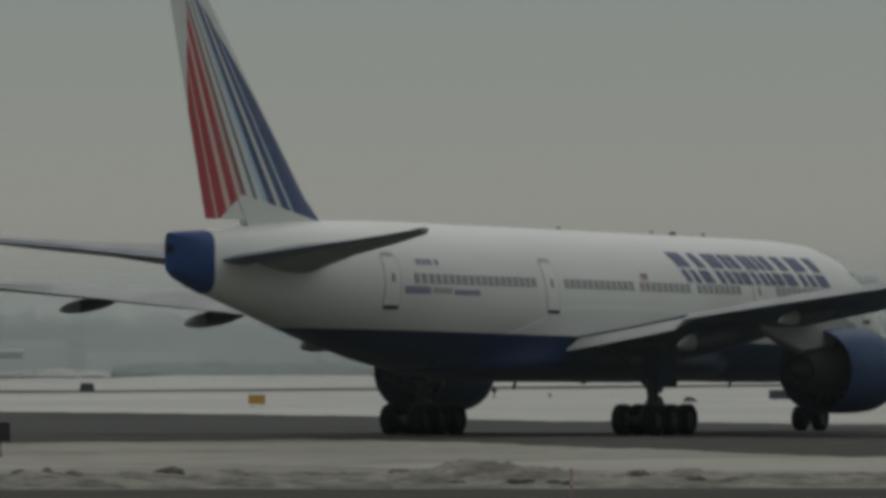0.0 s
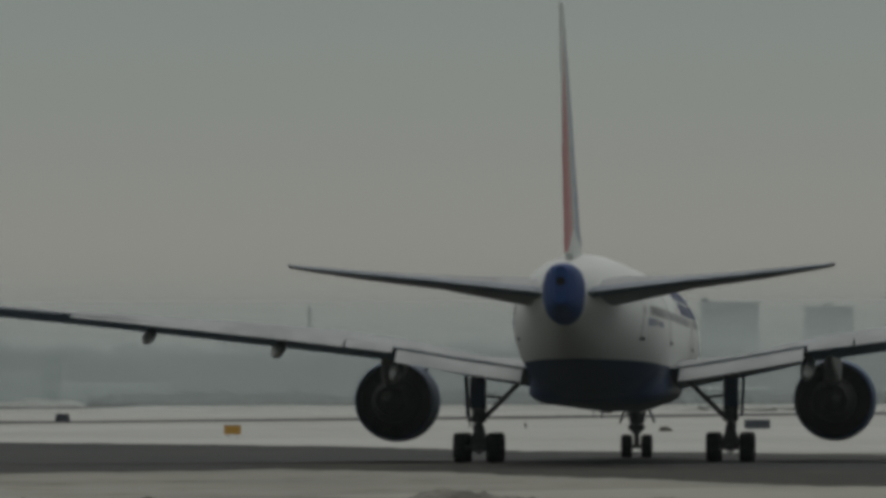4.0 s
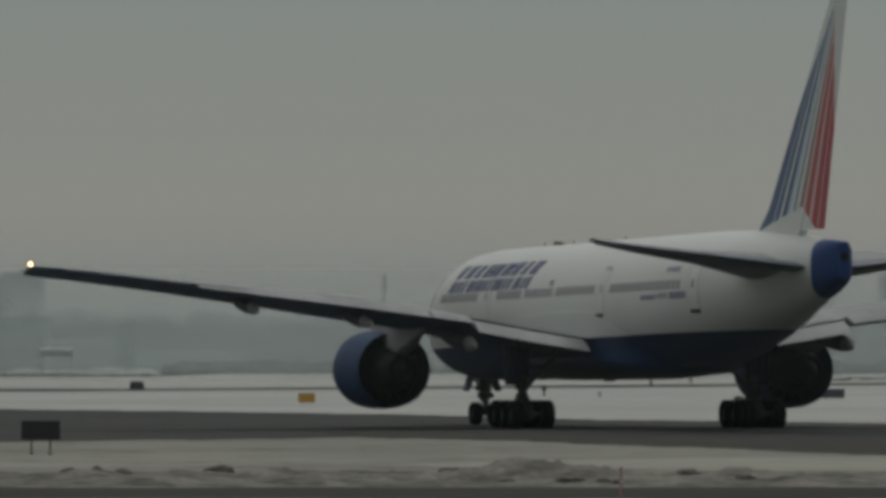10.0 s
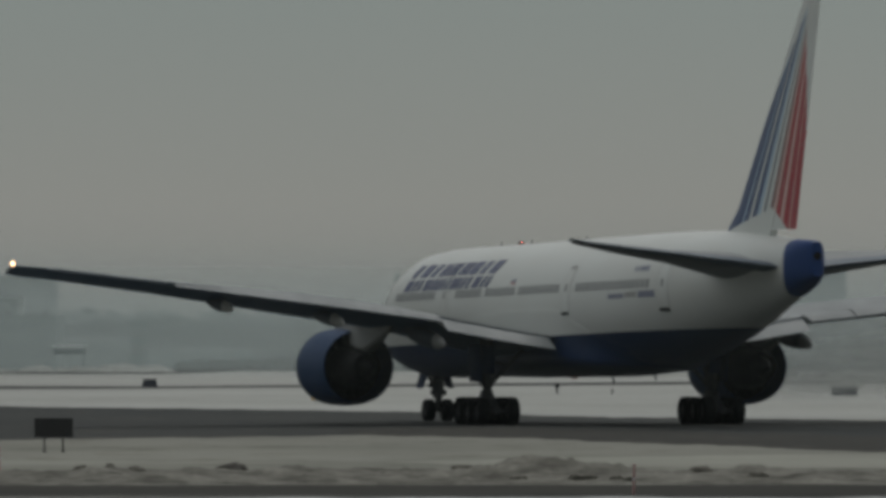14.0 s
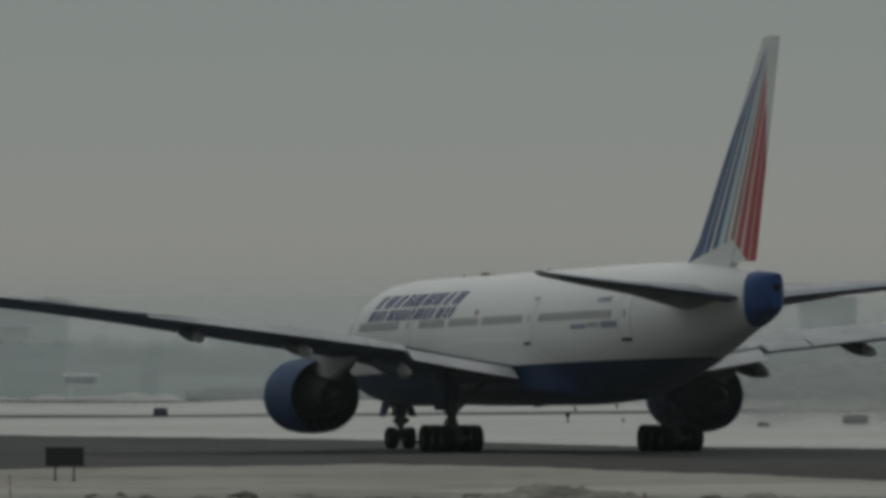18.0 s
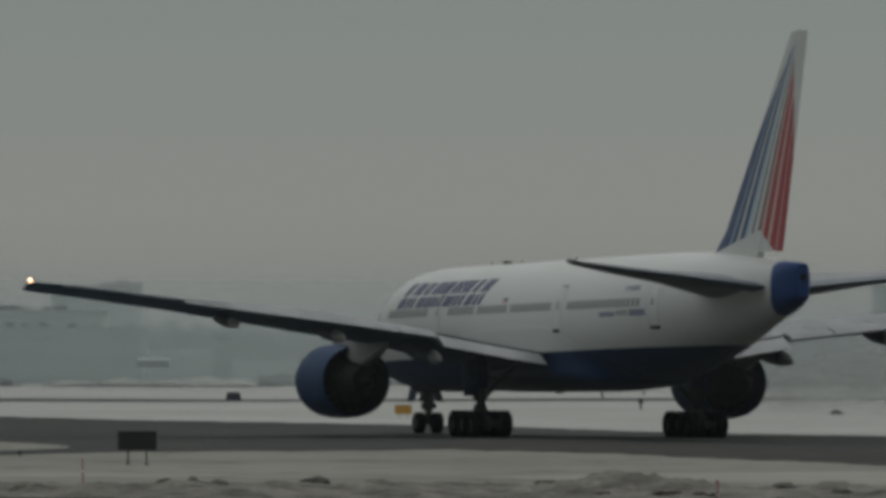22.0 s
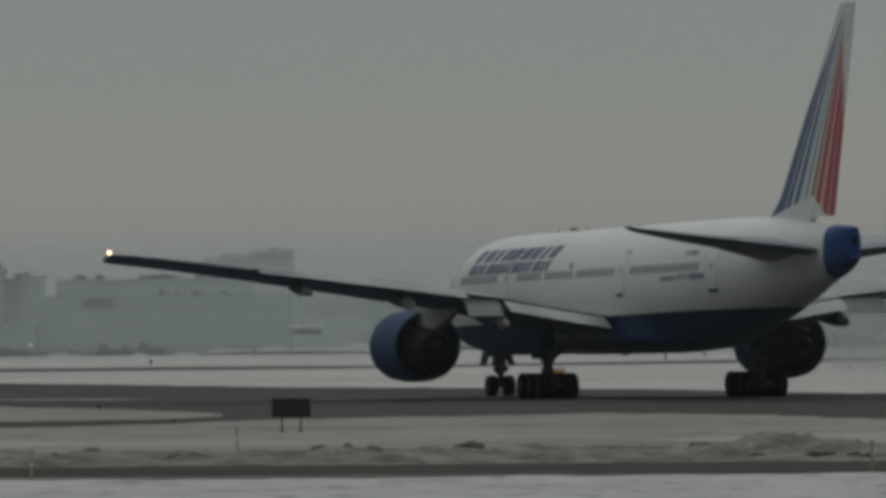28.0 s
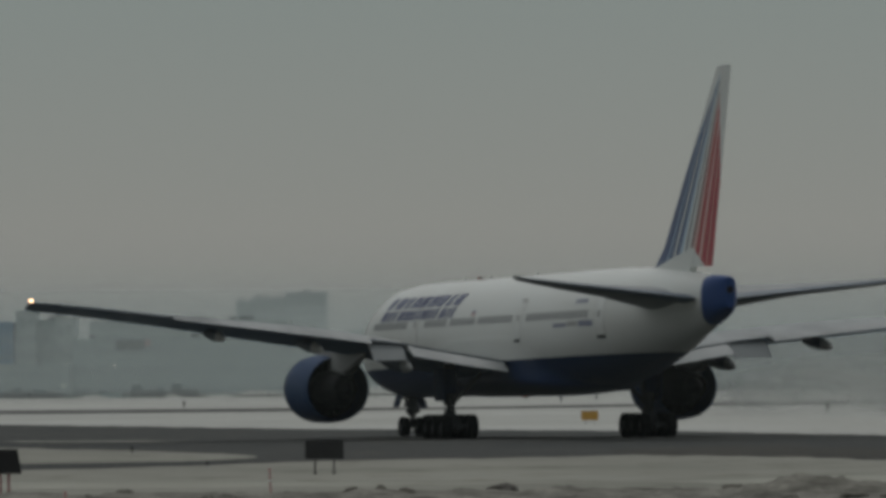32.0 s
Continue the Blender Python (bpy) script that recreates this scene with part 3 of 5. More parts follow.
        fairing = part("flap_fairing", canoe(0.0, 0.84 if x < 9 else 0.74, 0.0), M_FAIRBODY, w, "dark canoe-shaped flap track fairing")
        part("fairing_tail", canoe(0.80 if x < 9 else 0.70, 1.0, 0.006), M_FAIRTIP if x > 9 else M_FAIR, fairing, "pale pointed tail end")
    # wing-tip lamp
    bm = bmesh.new()
    bmesh.ops.create_uvsphere(bm, u_segments=12, v_segments=8, radius=0.085, matrix=Matrix.Translation((side * 30.33, -11.08, 7.17)))
    part("tip_lamp", bm, M_LAMP, w, "lit white lamp at the wing tip")
    part("tip_lens", box((0.10, 0.30, 0.09), (side * 30.30, -10.98, 7.03), 0.03), M_REDLENS if side < 0 else M_GLASS, w, "coloured lens under the tip lamp")
    return w


def build_engine(plane, side):
    cx, cz = side * 9.62, 2.66
    fwd = 0.20
    prof = [(9.9, 1.36), (10.7, 1.42), (11.05, 1.50), (11.15, 1.57), (11.05, 1.65), (10.6, 1.74), (9.8, 1.79), (8.8, 1.80), (7.8, 1.79), (6.9, 1.75), (6.3, 1.69), (6.3, 1.65), (7.2, 1.66), (8.2, 1.58)]
    cowl = part("engine_nacelle", lathe(prof, (cx, fwd, cz), count=56), M_COWL, plane, "blue engine nacelle", 40)
    part("inlet_lip", lathe([(10.75, 1.41), (11.08, 1.50), (11.19, 1.575), (11.08, 1.665), (10.75, 1.735)], (cx, fwd, cz), count=56), M_METAL, cowl, "bare metal inlet lip")
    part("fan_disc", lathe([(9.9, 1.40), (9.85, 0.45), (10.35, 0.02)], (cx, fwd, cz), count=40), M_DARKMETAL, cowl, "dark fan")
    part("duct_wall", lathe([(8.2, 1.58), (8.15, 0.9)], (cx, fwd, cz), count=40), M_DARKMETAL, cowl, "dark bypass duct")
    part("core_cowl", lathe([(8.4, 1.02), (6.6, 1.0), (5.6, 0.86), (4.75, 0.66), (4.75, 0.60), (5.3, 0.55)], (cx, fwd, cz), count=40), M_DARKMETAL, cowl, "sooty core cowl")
    part("exhaust_plug", lathe([(5.3, 0.52), (4.6, 0.34), (3.9, 0.06), (3.88, 0.0)], (cx, fwd, cz), count=28), M_DARKMETAL, cowl, "dark exhaust cone")
    # radial splitter vanes in the duct
    bm = bmesh.new()
    for i in range(18):
        w_ = 2 * math.pi * i / 18
        box((0.04, 0.5, 0.46), (cx + 1.25 * math.cos(w_), 8.0 + fwd, cz + 1.25 * math.sin(w_)), 0, Matrix.Rotation(math.pi / 2 - w_, 4, "Y"), bm)
    tagged(part("outlet_vanes", bm, M_DARKMETAL, cowl, "dark outlet guide vanes", None), kind="stuff")
    part("duct_splitter", box((0.34, 1.7, 0.75), (cx, 7.2 + fwd, cz + 1.28), 0.1), M_FAIR, cowl, "pale upper duct splitter")
    # pylon
    rings = []
    for y, hw, zb, zt in ((10.2, 0.10, 4.30, 4.55), (9.0, 0.26, 4.20, 4.80), (7.4, 0.34, 3.9, 4.95), (6.2, 0.36, 3.55, 4.98), (4.6, 0.34, 3.40, 4.9), (2.8, 0.24, 3.85, 4.85), (1.2, 0.08, 4.35, 4.8)):
        rings.append([Vector((cx + sx * hw, y, z)) for sx, z in ((-1, zb + 0.1), (-0.6, zb), (0.6, zb), (1, zb + 0.1), (1, zt), (-1, zt))])
    part("pylon", loft(rings), M_FAIR, plane, "grey engine pylon", 30)
    # strake on the cowl's inner side
    part("strake", box((0.05, 1.6, 0.45), (cx - side * 1.25, 9.3 + fwd, cz + 1.42), 0.01, Matrix.Rotation(side * -0.7, 4, "Y")), M_COWL, cowl, smooth=None)


def wheel_mesh(r, w):
    prof = [(-w * 0.36, r * 0.52), (-w * 0.5, r * 0.62), (-w * 0.5, r * 0.84), (-w * 0.40, r * 0.965), (-w * 0.26, r), (w * 0.26, r), (w * 0.40, r * 0.965), (w * 0.5, r * 0.84), (w * 0.5, r * 0.62), (w * 0.36, r * 0.52), (-w * 0.36, r * 0.52)]
    return mesh_from("tyre", lathe(prof, (0, 0, 0), "x", 28), M_TYRE, 40)


def hub_mesh(r, w):
    bm = lathe([(-w * 0.30, 0.01), (-w * 0.34, r * 0.2), (-w * 0.22, r * 0.34), (-w * 0.40, r * 0.53), (w * 0.40, r * 0.53), (w * 0.22, r * 0.34), (w * 0.34, r * 0.2), (w * 0.30, 0.01)], (0, 0, 0), "x", 20)
    for i in range(6):
        a = math.pi * i / 3
        rod((-w * 0.4, r * 0.42 * math.cos(a), r * 0.42 * math.sin(a)), (w * 0.4, r * 0.42 * math.cos(a), r * 0.42 * math.sin(a)), r * 0.06, count=6, bm=bm)
    return mesh_from("rim", bm, M_STRUT, 40)


WHEELS = []


def add_wheel(plane, tyre, rim, at, r):
    t = new("wheel", tyre)
    t.parent = plane
    t.location = at
    h = new("rim", rim)
    h.parent = t
    WHEELS.append((t, at, r))
    return t


def build_gear(plane):
    tyre, rim = wheel_mesh(0.645, 0.56), hub_mesh(0.645, 0.50)
    for side in (-1, 1):
        x = side * 5.40
        for dy in (-1.47, 0.0, 1.47):
            for dx in (-0.71, 0.71):
                add_wheel(plane, tyre, rim, (x + dx, dy, 0.655), 0.64)
        bm = box((0.34, 3.4, 0.34), (x, 0, 0.66), 0.06)
        for dy in (-1.47, 0.0, 1.47):
            rod((x - 0.7, dy, 0.655), (x + 0.7, dy, 0.655), 0.11, bm=bm)
        truck = part("bogie_beam", bm, M_STRUT, plane, "grey bogie beam with three axles")
        for dy in (-1.47, 1.47):
            part("brake_rod", rod((x, dy, 0.42), (x, 0.1, 0.42), 0.05), M_STRUT, truck)
        bm = rod((x, 0, 0.7), (x, 0, 2.1), 0.17)
        rod((x, 0, 1.75), (x, 0.05, 4.1), 0.31, bm=bm)
        strut = part("gear_strut", bm, M_STRUT, plane, "thick grey main gear strut")
        part("torque_link", box((0.16, 0.10, 0.9), (x, -0.36, 1.45), 0.02, Matrix.Rotation(0.45, 4, "X")), M_STRUT, strut)
        part("torque_link", box((0.16, 0.10, 0.8), (x, -0.36, 2.05), 0.02, Matrix.Rotation(-0.5, 4, "X")), M_STRUT, strut)
        part("side_brace", rod((x - side * 0.22, 0.0, 1.92), (x - side * 1.75, 0.1, 3.45), 0.11), M_STRUT, strut, "slanting side brace")
        part("side_brace", rod((x - side * 0.1, 0.0, 2.9), (x - side * 1.05, 0.1, 2.78), 0.06), M_STRUT, strut)
        part("drag_brace", rod((x, 0.15, 1.95), (x, 2.3, 3.6), 0.11), M_STRUT, strut, "slanting drag brace")
        for z in (1.85, 2.3):
            part("clamp", rod((x, 0, z), (x, 0, z + 0.12), 0.36), M_STRUT, strut)
        part("hose", rod((x + side * 0.2, -0.28, 0.9), (x + side * 0.24, -0.3, 2.4), 0.035, count=6), M_TYRE, strut)
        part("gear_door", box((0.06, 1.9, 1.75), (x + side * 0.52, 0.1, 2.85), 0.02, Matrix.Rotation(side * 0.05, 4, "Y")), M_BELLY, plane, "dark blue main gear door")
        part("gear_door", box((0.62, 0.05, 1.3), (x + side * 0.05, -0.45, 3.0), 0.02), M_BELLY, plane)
        rr = [[Vector((x + c * hw, d * hl, z)) for c, d in ((-1, -1), (1, -1), (1, 1), (-1, 1))] for z, hw, hl in ((0.70, 0.34, 0.95), (0.98, 0.33, 0.75), (1.30, 0.24, 0.42), (1.62, 0.19, 0.26))]
        part("bogie_pivot", loft(rr), M_STRUT, truck, "heavy forked pivot above the bogie", 30)
        part("door_link", rod((x, 0, 2.5), (x + side * 0.5, 0.2, 2.6), 0.04, count=8), M_STRUT, plane)
    tyre, rim = wheel_mesh(0.545, 0.50), hub_mesh(0.545, 0.44)
    y = 25.95
    for dx in (-0.46, 0.46):
        add_wheel(plane, tyre, rim, (dx, y, 0.555), 0.545)
    bm = rod((-0.46, y, 0.545), (0.46, y, 0.545), 0.10)
    rod((0, y, 0.55), (0, y + 0.02, 1.6), 0.13, bm=bm)
    rod((0, y, 1.15), (0, y + 0.1, 2.7), 0.24, bm=bm)
    ns = part("nose_gear_strut", bm, M_STRUT, plane, "grey nose gear strut")
    part("steering_collar", box((0.75, 0.35, 0.28), (0, y - 0.1, 1.42), 0.05), M_STRUT, ns)
    part("torque_link", box((0.14, 0.10, 0.75), (0, y - 0.3, 1.0), 0.02, Matrix.Rotation(0.5, 4, "X")), M_STRUT, ns)
    part("drag_brace", rod((0, y, 1.7), (0, y + 1.6, 2.6), 0.09), M_STRUT, ns)
    for dx in (-0.26, 0.26):
        bm = lathe([(-0.09, 0.02), (-0.07, 0.11), (0.06, 0.12), (0.08, 0.02)], (dx, y + 0.3, 1.75), "y", 16)
        part("taxi_lamp", bm, M_GLASS, ns, "unlit round taxi lamp")
    for sx in (-1, 1):
        part("actuator", rod((sx * 0.18, y - 0.1, 1.5), (sx * 0.44, y + 0.5, 2.5), 0.08, count=8), M_STRUT, ns)
        rr = [[Vector((sx * (0.50 + 0.30 * k) + o, y + 0.55 + e, 2.42 - 0.80 * k)) for o, e in ((-0.03, -0.75 + 0.18 * k), (0.03, -0.75 + 0.18 * k), (0.03, 0.75 - 0.30 * k), (-0.03, 0.75 - 0.30 * k))] for k in (0, 0.5, 1)]
        part("nose_gear_door", loft(rr), M_BELLY, plane, "splayed dark blue nose gear door", None)


def build_tail(plane):
    # tapered blue end cone with a blunt blade end
    rings = []
    for y, hw, zb, zt, sq in ((-27.9, 0.905, 5.395, 7.855, 0.95), (-28.7, 0.80, 5.62, 7.83, 0.8), (-29.5, 0.64, 5.88, 7.78, 0.65), (-30.2, 0.36, 6.12, 7.72, 0.55), (-30.4, 0.22, 6.22, 7.69, 0.5)):
        ring = []
        for i in range(48):
            w_ = 2 * math.pi * i / 48
            c, s = math.cos(w_), math.sin(w_)
            ring.append(Vector((hw * math.copysign(abs(c) ** sq, c), y, (zb + zt) / 2 + (zt - zb) / 2 * math.copysign(abs(s) ** sq, s) - SLOPE * y)))
        rings.append(ring)
    cone = part("tail_cone", loft(rings), M_BLUE, plane, "blue tail cone")
    # the white paint reaches further aft along the sides of the cone
    collar = []
    for k in range(4):
        ring = []
        for i in range(48):
            w_ = 2 * math.pi * i / 48
            c, s = math.cos(w_), math.sin(w_)
            y = -27.86 - 0.56 * c * c * k / 3
            f = max(0.0, min(1.0, (-27.9 - y) / 0.8))
            hw, zb, zt, sq = lerp(0.905, 0.80, f), lerp(5.395, 5.62, f), lerp(7.855, 7.83, f), lerp(0.95, 0.8, f)
            ring.append(Vector(((hw + 0.012) * math.copysign(abs(c) ** sq, c), y, (zb + zt) / 2 + ((zt - zb) / 2 + 0.012) * math.copysign(abs(s) ** sq, s) - SLOPE * y)))
        collar.append(ring)
    part("tail_collar", loft(collar, True, False), M_WHITE, plane, "white painted collar", 60)
    part("exhaust_port", lathe([(-30.36, 0.16), (-30.44, 0.18), (-30.43, 0.0)], (0, 0, 7.36), "y", 20), M_DARKMETAL, cone, "dark exhaust port")
    # fin and rudder
    def fin_ring(z, a, b):
        k = (z - 8.5) / 9.75
        le, te = -18.9 - 9.75 * k + 1.1 * max(0.0, 9.1 - z), -27.65 - 3.15 * k
        ch = le - te
        out = []
        n = 12
        for side in (1, -1):
            for i in range(n + 1):
                t = i / n if side == 1 else 1 - i / n
                s = a + (b - a) * t
                th = 0.05 * ch * 10 * (0.2969 * math.sqrt(s) - 0.126 * s - 0.3516 * s ** 2 + 0.2843 * s ** 3 - 0.1036 * s ** 4) * 0.55 + 0.012
                if side == -1 and i == n and a == 0.0:
                    continue
                out.append(Vector((side * th, le - ch * s, z)))
        return out
    zs = [7.7, 8.5, 9.5, 11.0, 12.5, 14.0, 15.5, 17.0, 17.9, 18.2, 18.28]
    part("fin", loft([fin_ring(z, 0.0, 0.695) for z in zs]), M_FIN, plane, "white fin with blue and red fanned stripes")
    part("rudder", loft([fin_ring(z, 0.705, 1.0) for z in [8.55] + zs[2:]]), M_FIN, plane, "rudder with red fanned stripes")
    part("fin_cap_lamp", lathe([(18.28, 0.05), (18.36, 0.04), (18.38, 0.0)], (0, -29.8, 0), "z", 10), M_METAL, plane)
    # tailplanes and elevators
    for side in (-1, 1):
        st = [(0.6, -20.6, -27.9, 6.90), (2.2, -22.0, -28.2, 7.08), (5.0, -24.3, -28.9, 7.38), (8.0, -26.8, -29.65, 7.66), (10.3, -28.75, -30.35, 7.92), (10.76, -29.5, -30.6, 7.99)]
        part("tailplane", loft([foil(side * x, (le, z), (lerp(le, te, 0.70), z + 0.015), 0.16 if x > 3 else 0.23, 0.0, 10, 0.14 if x < 4 else (0.10 if x < 9 else 0.05)) for x, le, te, z in st]), M_GREY, plane, "grey swept tailplane")
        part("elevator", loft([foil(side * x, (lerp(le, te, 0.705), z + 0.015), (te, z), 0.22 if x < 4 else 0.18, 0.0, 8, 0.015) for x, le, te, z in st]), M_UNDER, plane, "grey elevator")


def build_markings(plane):
    for side in (-1, 1):
        # cabin windows
        bm = box((0.03, 0.39, 0.40), (0, 0, 0), 0.012)
        glass = mesh_from("cabin_window", bm, M_WINDOW)
        for y0, y1 in ((-15.7, -6.0), (-3.2, 2.9), (3.65, 8.3), (9.0, 12.8), (16.6, 23.4)):
            n = int((y1 - y0) / 0.533)
            for i in range(n + 1):
                y = y0 + i * 0.533
                p, nrm = skin(y, 6.20, side, 0.0)
                o = new("cabin_window", glass)
                o.parent = plane
                o.matrix_basis = Matrix.Translation(p) @ Matrix.Rotation(-math.atan2(nrm.z, abs(nrm.x)) * side, 4, "Y")
        # doors: plate, outline, handle, sill mark
        for y, w in ((26.0, 1.05), (14.7, 1.05), (-4.55, 1.05), (-17.45, 1.05)):
            z0, z1 = 5.12, 7.02
            d = part("cabin_door", patch(((y - w / 2, z0), (y + w / 2, z0), (y + w / 2, z1), (y - w / 2, z1)), side, 0.018), M_WHITE, plane, "white cabin door", 40)
            for c in (((y - w / 2 - 0.05, z0), (y - w / 2, z0), (y - w / 2, z1), (y - w / 2 - 0.05, z1)), ((y + w / 2, z0), (y + w / 2 + 0.05, z0), (y + w / 2 + 0.05, z1), (y + w / 2, z1)),
                      ((y - w / 2, z1), (y + w / 2, z1), (y + w / 2, z1 + 0.05), (y - w / 2, z1 + 0.05))):
                part("door_seam", patch(c, side, 0.014, 2, 5), M_SEAM, d)
            part("door_sill", patch(((y - 0.45, z0 - 0.16), (y + 0.5, z0 - 0.16), (y + 0.5, z0 - 0.02), (y - 0.45, z0 - 0.02)), side, 0.05, 3, 2), M_STRUT, d, "dark sill plate")
            part("door_head", patch(((y - 0.42, z1 + 0.08), (y + 0.42, z1 + 0.08), (y + 0.42, z1 + 0.17), (y - 0.42, z1 + 0.17)), side, 0.026, 3, 2), M_SEAM, d)
            part("door_window", patch(((y - 0.10, 6.02), (y + 0.14, 6.02), (y + 0.14, 6.36), (y - 0.10, 6.36)), side, 0.032, 2, 2), M_WINDOW, d)
        # airline title as plain slanted strokes, cut by one level gap
        sl = 0.62
        y_aft, y_fore = 8.1, 22.6
        n = 9
        pitch = (y_fore - y_aft) / n
        lower = (((0.0, 0.26), (0.52, 0.80)), ((0.06, 0.34), (0.58, 0.88)), ((0.04, 0.62),), ((0.02, 0.30), (0.44, 0.84)))
        upper = (((0.04, 0.76),), ((0.14, 0.44), (0.56, 0.86)), ((0.22, 0.66),), ((0.02, 0.30), (0.46, 0.82)))
        for i in range(n):
            base = y_aft + pitch * i
            for row, za, zb in ((lower, 6.46, 6.98), (upper, 7.11, 7.70)):
                for k, (u0, u1) in enumerate(row[(i * 2 + (i // 3)) % len(row)]):
                    p0, p1 = base + pitch * u0, base + pitch * u1
                    lean = sl + (0.22 if (i + k) % 4 == 1 else (-0.12 if (i + k) % 5 == 2 else 0.0))
                    c = ((p0 - (za - 6.5) * sl, za), (p1 - (za - 6.5) * sl, za), (p1 - (za - 6.5) * sl - (zb - za) * lean, zb), (p0 - (za - 6.5) * sl - (zb - za) * sl, zb))
                    part("title_block", patch(c, side, 0.034, 3, 4), M_TITLE, plane, "dark blue slanted title stroke")
        for y0, y1, z0, z1, mt in ((3.75, 4.35, 6.68, 6.86, M_WHITE), (3.75, 4.35, 6.62, 6.74, M_TITLE), (3.75, 4.35, 6.48, 6.62, M_STAKE)):
            part("flag_band", patch(((y0, z0), (y1, z0), (y1, z1), (y0, z1)), side, 0.014, 2, 2), mt, plane)
        # registration and type marks, unreadable: plain bars
        for y0, y1, z0, z1, mt in ((-15.5, -15.2, 6.75, 6.98, M_MARK), (-15.1, -14.8, 6.75, 6.98, M_MARK), (-14.7, -14.35, 6.75, 6.98, M_MARK), (-14.1, -13.8, 6.75, 6.98, M_MARK),
                                   (-12.9, -10.9, 5.58, 5.80, M_MARK), (-14.6, -13.1, 5.62, 5.86, M_SEAM), (-16.6, -14.8, 5.58, 5.88, M_MARK)):
            part("marking_bar", patch(((y0, z0), (y1, z0), (y1, z1), (y0, z1)), side, 0.014, 3, 2), mt, plane)


BEACONS = []


def build_airliner():
    plane = thing("airliner", "white twin-engine airliner with blue belly and striped fin on asphalt", "airplane")
    rings = []
    ys = [s[0] for s in SECTIONS]
    dense = []
    for a, b in zip(ys, ys[1:]):
        k = max(1, int((a - b) / 2.0))
        dense += [a + (b - a) * i / k for i in range(k)]
    for y in dense + [ys[-1]]:
        rings.append(fuse_ring(y))
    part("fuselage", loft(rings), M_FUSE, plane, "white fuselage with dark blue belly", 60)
    # wing-body fairing: hugs the sides above, bulges below; its upper edge falls away aft
    rings = []
    for y, bulge, zb, zt in ((15.5, 1.3, 2.36, 3.3), (13.5, 2.2, 2.26, 4.2), (11, 2.75, 2.22, 5.0), (8, 3.05, 2.20, 5.3), (4, 3.14, 2.20, 5.45), (-1, 3.15, 2.20, 5.45), (-3.2, 3.13, 2.20, 5.4),
                             (-4.6, 3.10, 2.20, 5.1), (-6.2, 3.04, 2.22, 4.65), (-7.6, 2.96, 2.25, 4.25), (-8.8, 2.7, 2.29, 3.9), (-10.5, 2.1, 2.40, 3.4), (-12, 1.3, 2.55, 3.0)):
        fw, fb, ft = fuse_at(y)
        half = []
        for k in range(17):
            z = lerp(zb, zt, (k / 16) ** 0.8)
            q = max(-1.0, min(1.0, (z - (fb + ft) / 2) / ((ft - fb) / 2)))
            hug = fw * math.sqrt(1 - q * q)
            low = bulge * (1 - max(0.0, (zb + 1.15 - z) / 1.15) ** 2.4) ** 0.45
            blend = min(1.0, max(0.0, (zt - z) / (0.75 * (zt - zb)))) ** 1.5
            half.append((max(0.05, lerp(hug + (0.014 if k < 16 else -0.03), max(low, hug + 0.03) if z > zb + 1.15 else low, blend)), z - SLOPE * y * 0.5))
        rings.append([Vector((x, y, z)) for x, z in half] + [Vector((-x, y, z)) for x, z in reversed(half)])
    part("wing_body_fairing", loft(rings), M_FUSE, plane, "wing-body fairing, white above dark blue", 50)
    for side in (-1, 1):
        build_wing(plane, side)
        build_engine(plane, side)
    build_tail(plane)
    build_gear(plane)
    build_markings(plane)
    # cockpit panes
    for side in (-1, 1):
        for y0, y1, z0, z1 in ((28.9, 29.5, 5.75, 6.3), (28.1, 28.8, 5.85, 6.5), (27.2, 28.0, 5.95, 6.6)):
            part("cockpit_pane", patch(((y0, z0), (y1, z0), (y1 - 0.25, z1), (y0 - 0.25, z1)), side, 0.02, 3, 3), M_GLASS, plane)
    # aerials, drain masts, beacons
    for y, h in ((15.5, 0.24), (10.6, 0.24), (2.0, 0.22)):
        rr = [[Vector((sx * 0.03 * (1 - 0.5 * k), y + sy * 0.2 - k * 0.22, 8.44 - SLOPE * y + h * k * 1.15)) for sx, sy in ((-1, 0), (0, 1), (1, 0), (0, -1))] for k in (0, 1)]
        part("blade_aerial", loft(rr), M_SEAM, plane, "", None)
    for y, h in ((-2.0, 0.36), (18.0, 0.26), (-8.2, 0.22)):
        rr = [[Vector((sx * 0.03, y + sy * 0.14 - k * 0.2, 2.36 - 0.4 * SLOPE * y - h * k - 0.1)) for sx, sy in ((-1, 0), (0, 1), (1, 0), (0, -1))] for k in (0, 1)]
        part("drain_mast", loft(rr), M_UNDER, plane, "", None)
    for at, up in (((0, 12.3, 8.42), 1), ((0, 4.0, 2.24), -1)):
        prof = [(-0.02, 0.11), (up * 0.05, 0.11), (up * 0.10, 0.09), (up * 0.13, 0.05), (up * 0.14, 0.0)]
        part("beacon_base", lathe([(-0.04 * up, 0.15), (up * 0.02, 0.15), (up * 0.03, 0.0)], at, "z", 16), M_SEAM, plane)
        b = part("beacon", lathe(prof, (0, 0, 0), "z", 16), M_REDLENS, plane, "red rotating beacon")
        b.location = at
        # blinkers on both sides of the lit slot
        z0, z1 = sorted((up * 0.03, up * (0.17 if up > 0 else 0.12)))
        for sx in (-1, 1):
            part("blinker", box((0.02, 0.34, z1 - z0), (sx * 0.06, -0.24, (z0 + z1) / 2), 0.004), M_BLACK, b)
        part("blinker", box((0.17, 0.02, z1 - z0), (0, -0.06, (z0 + z1) / 2), 0.004), M_BLACK, b)
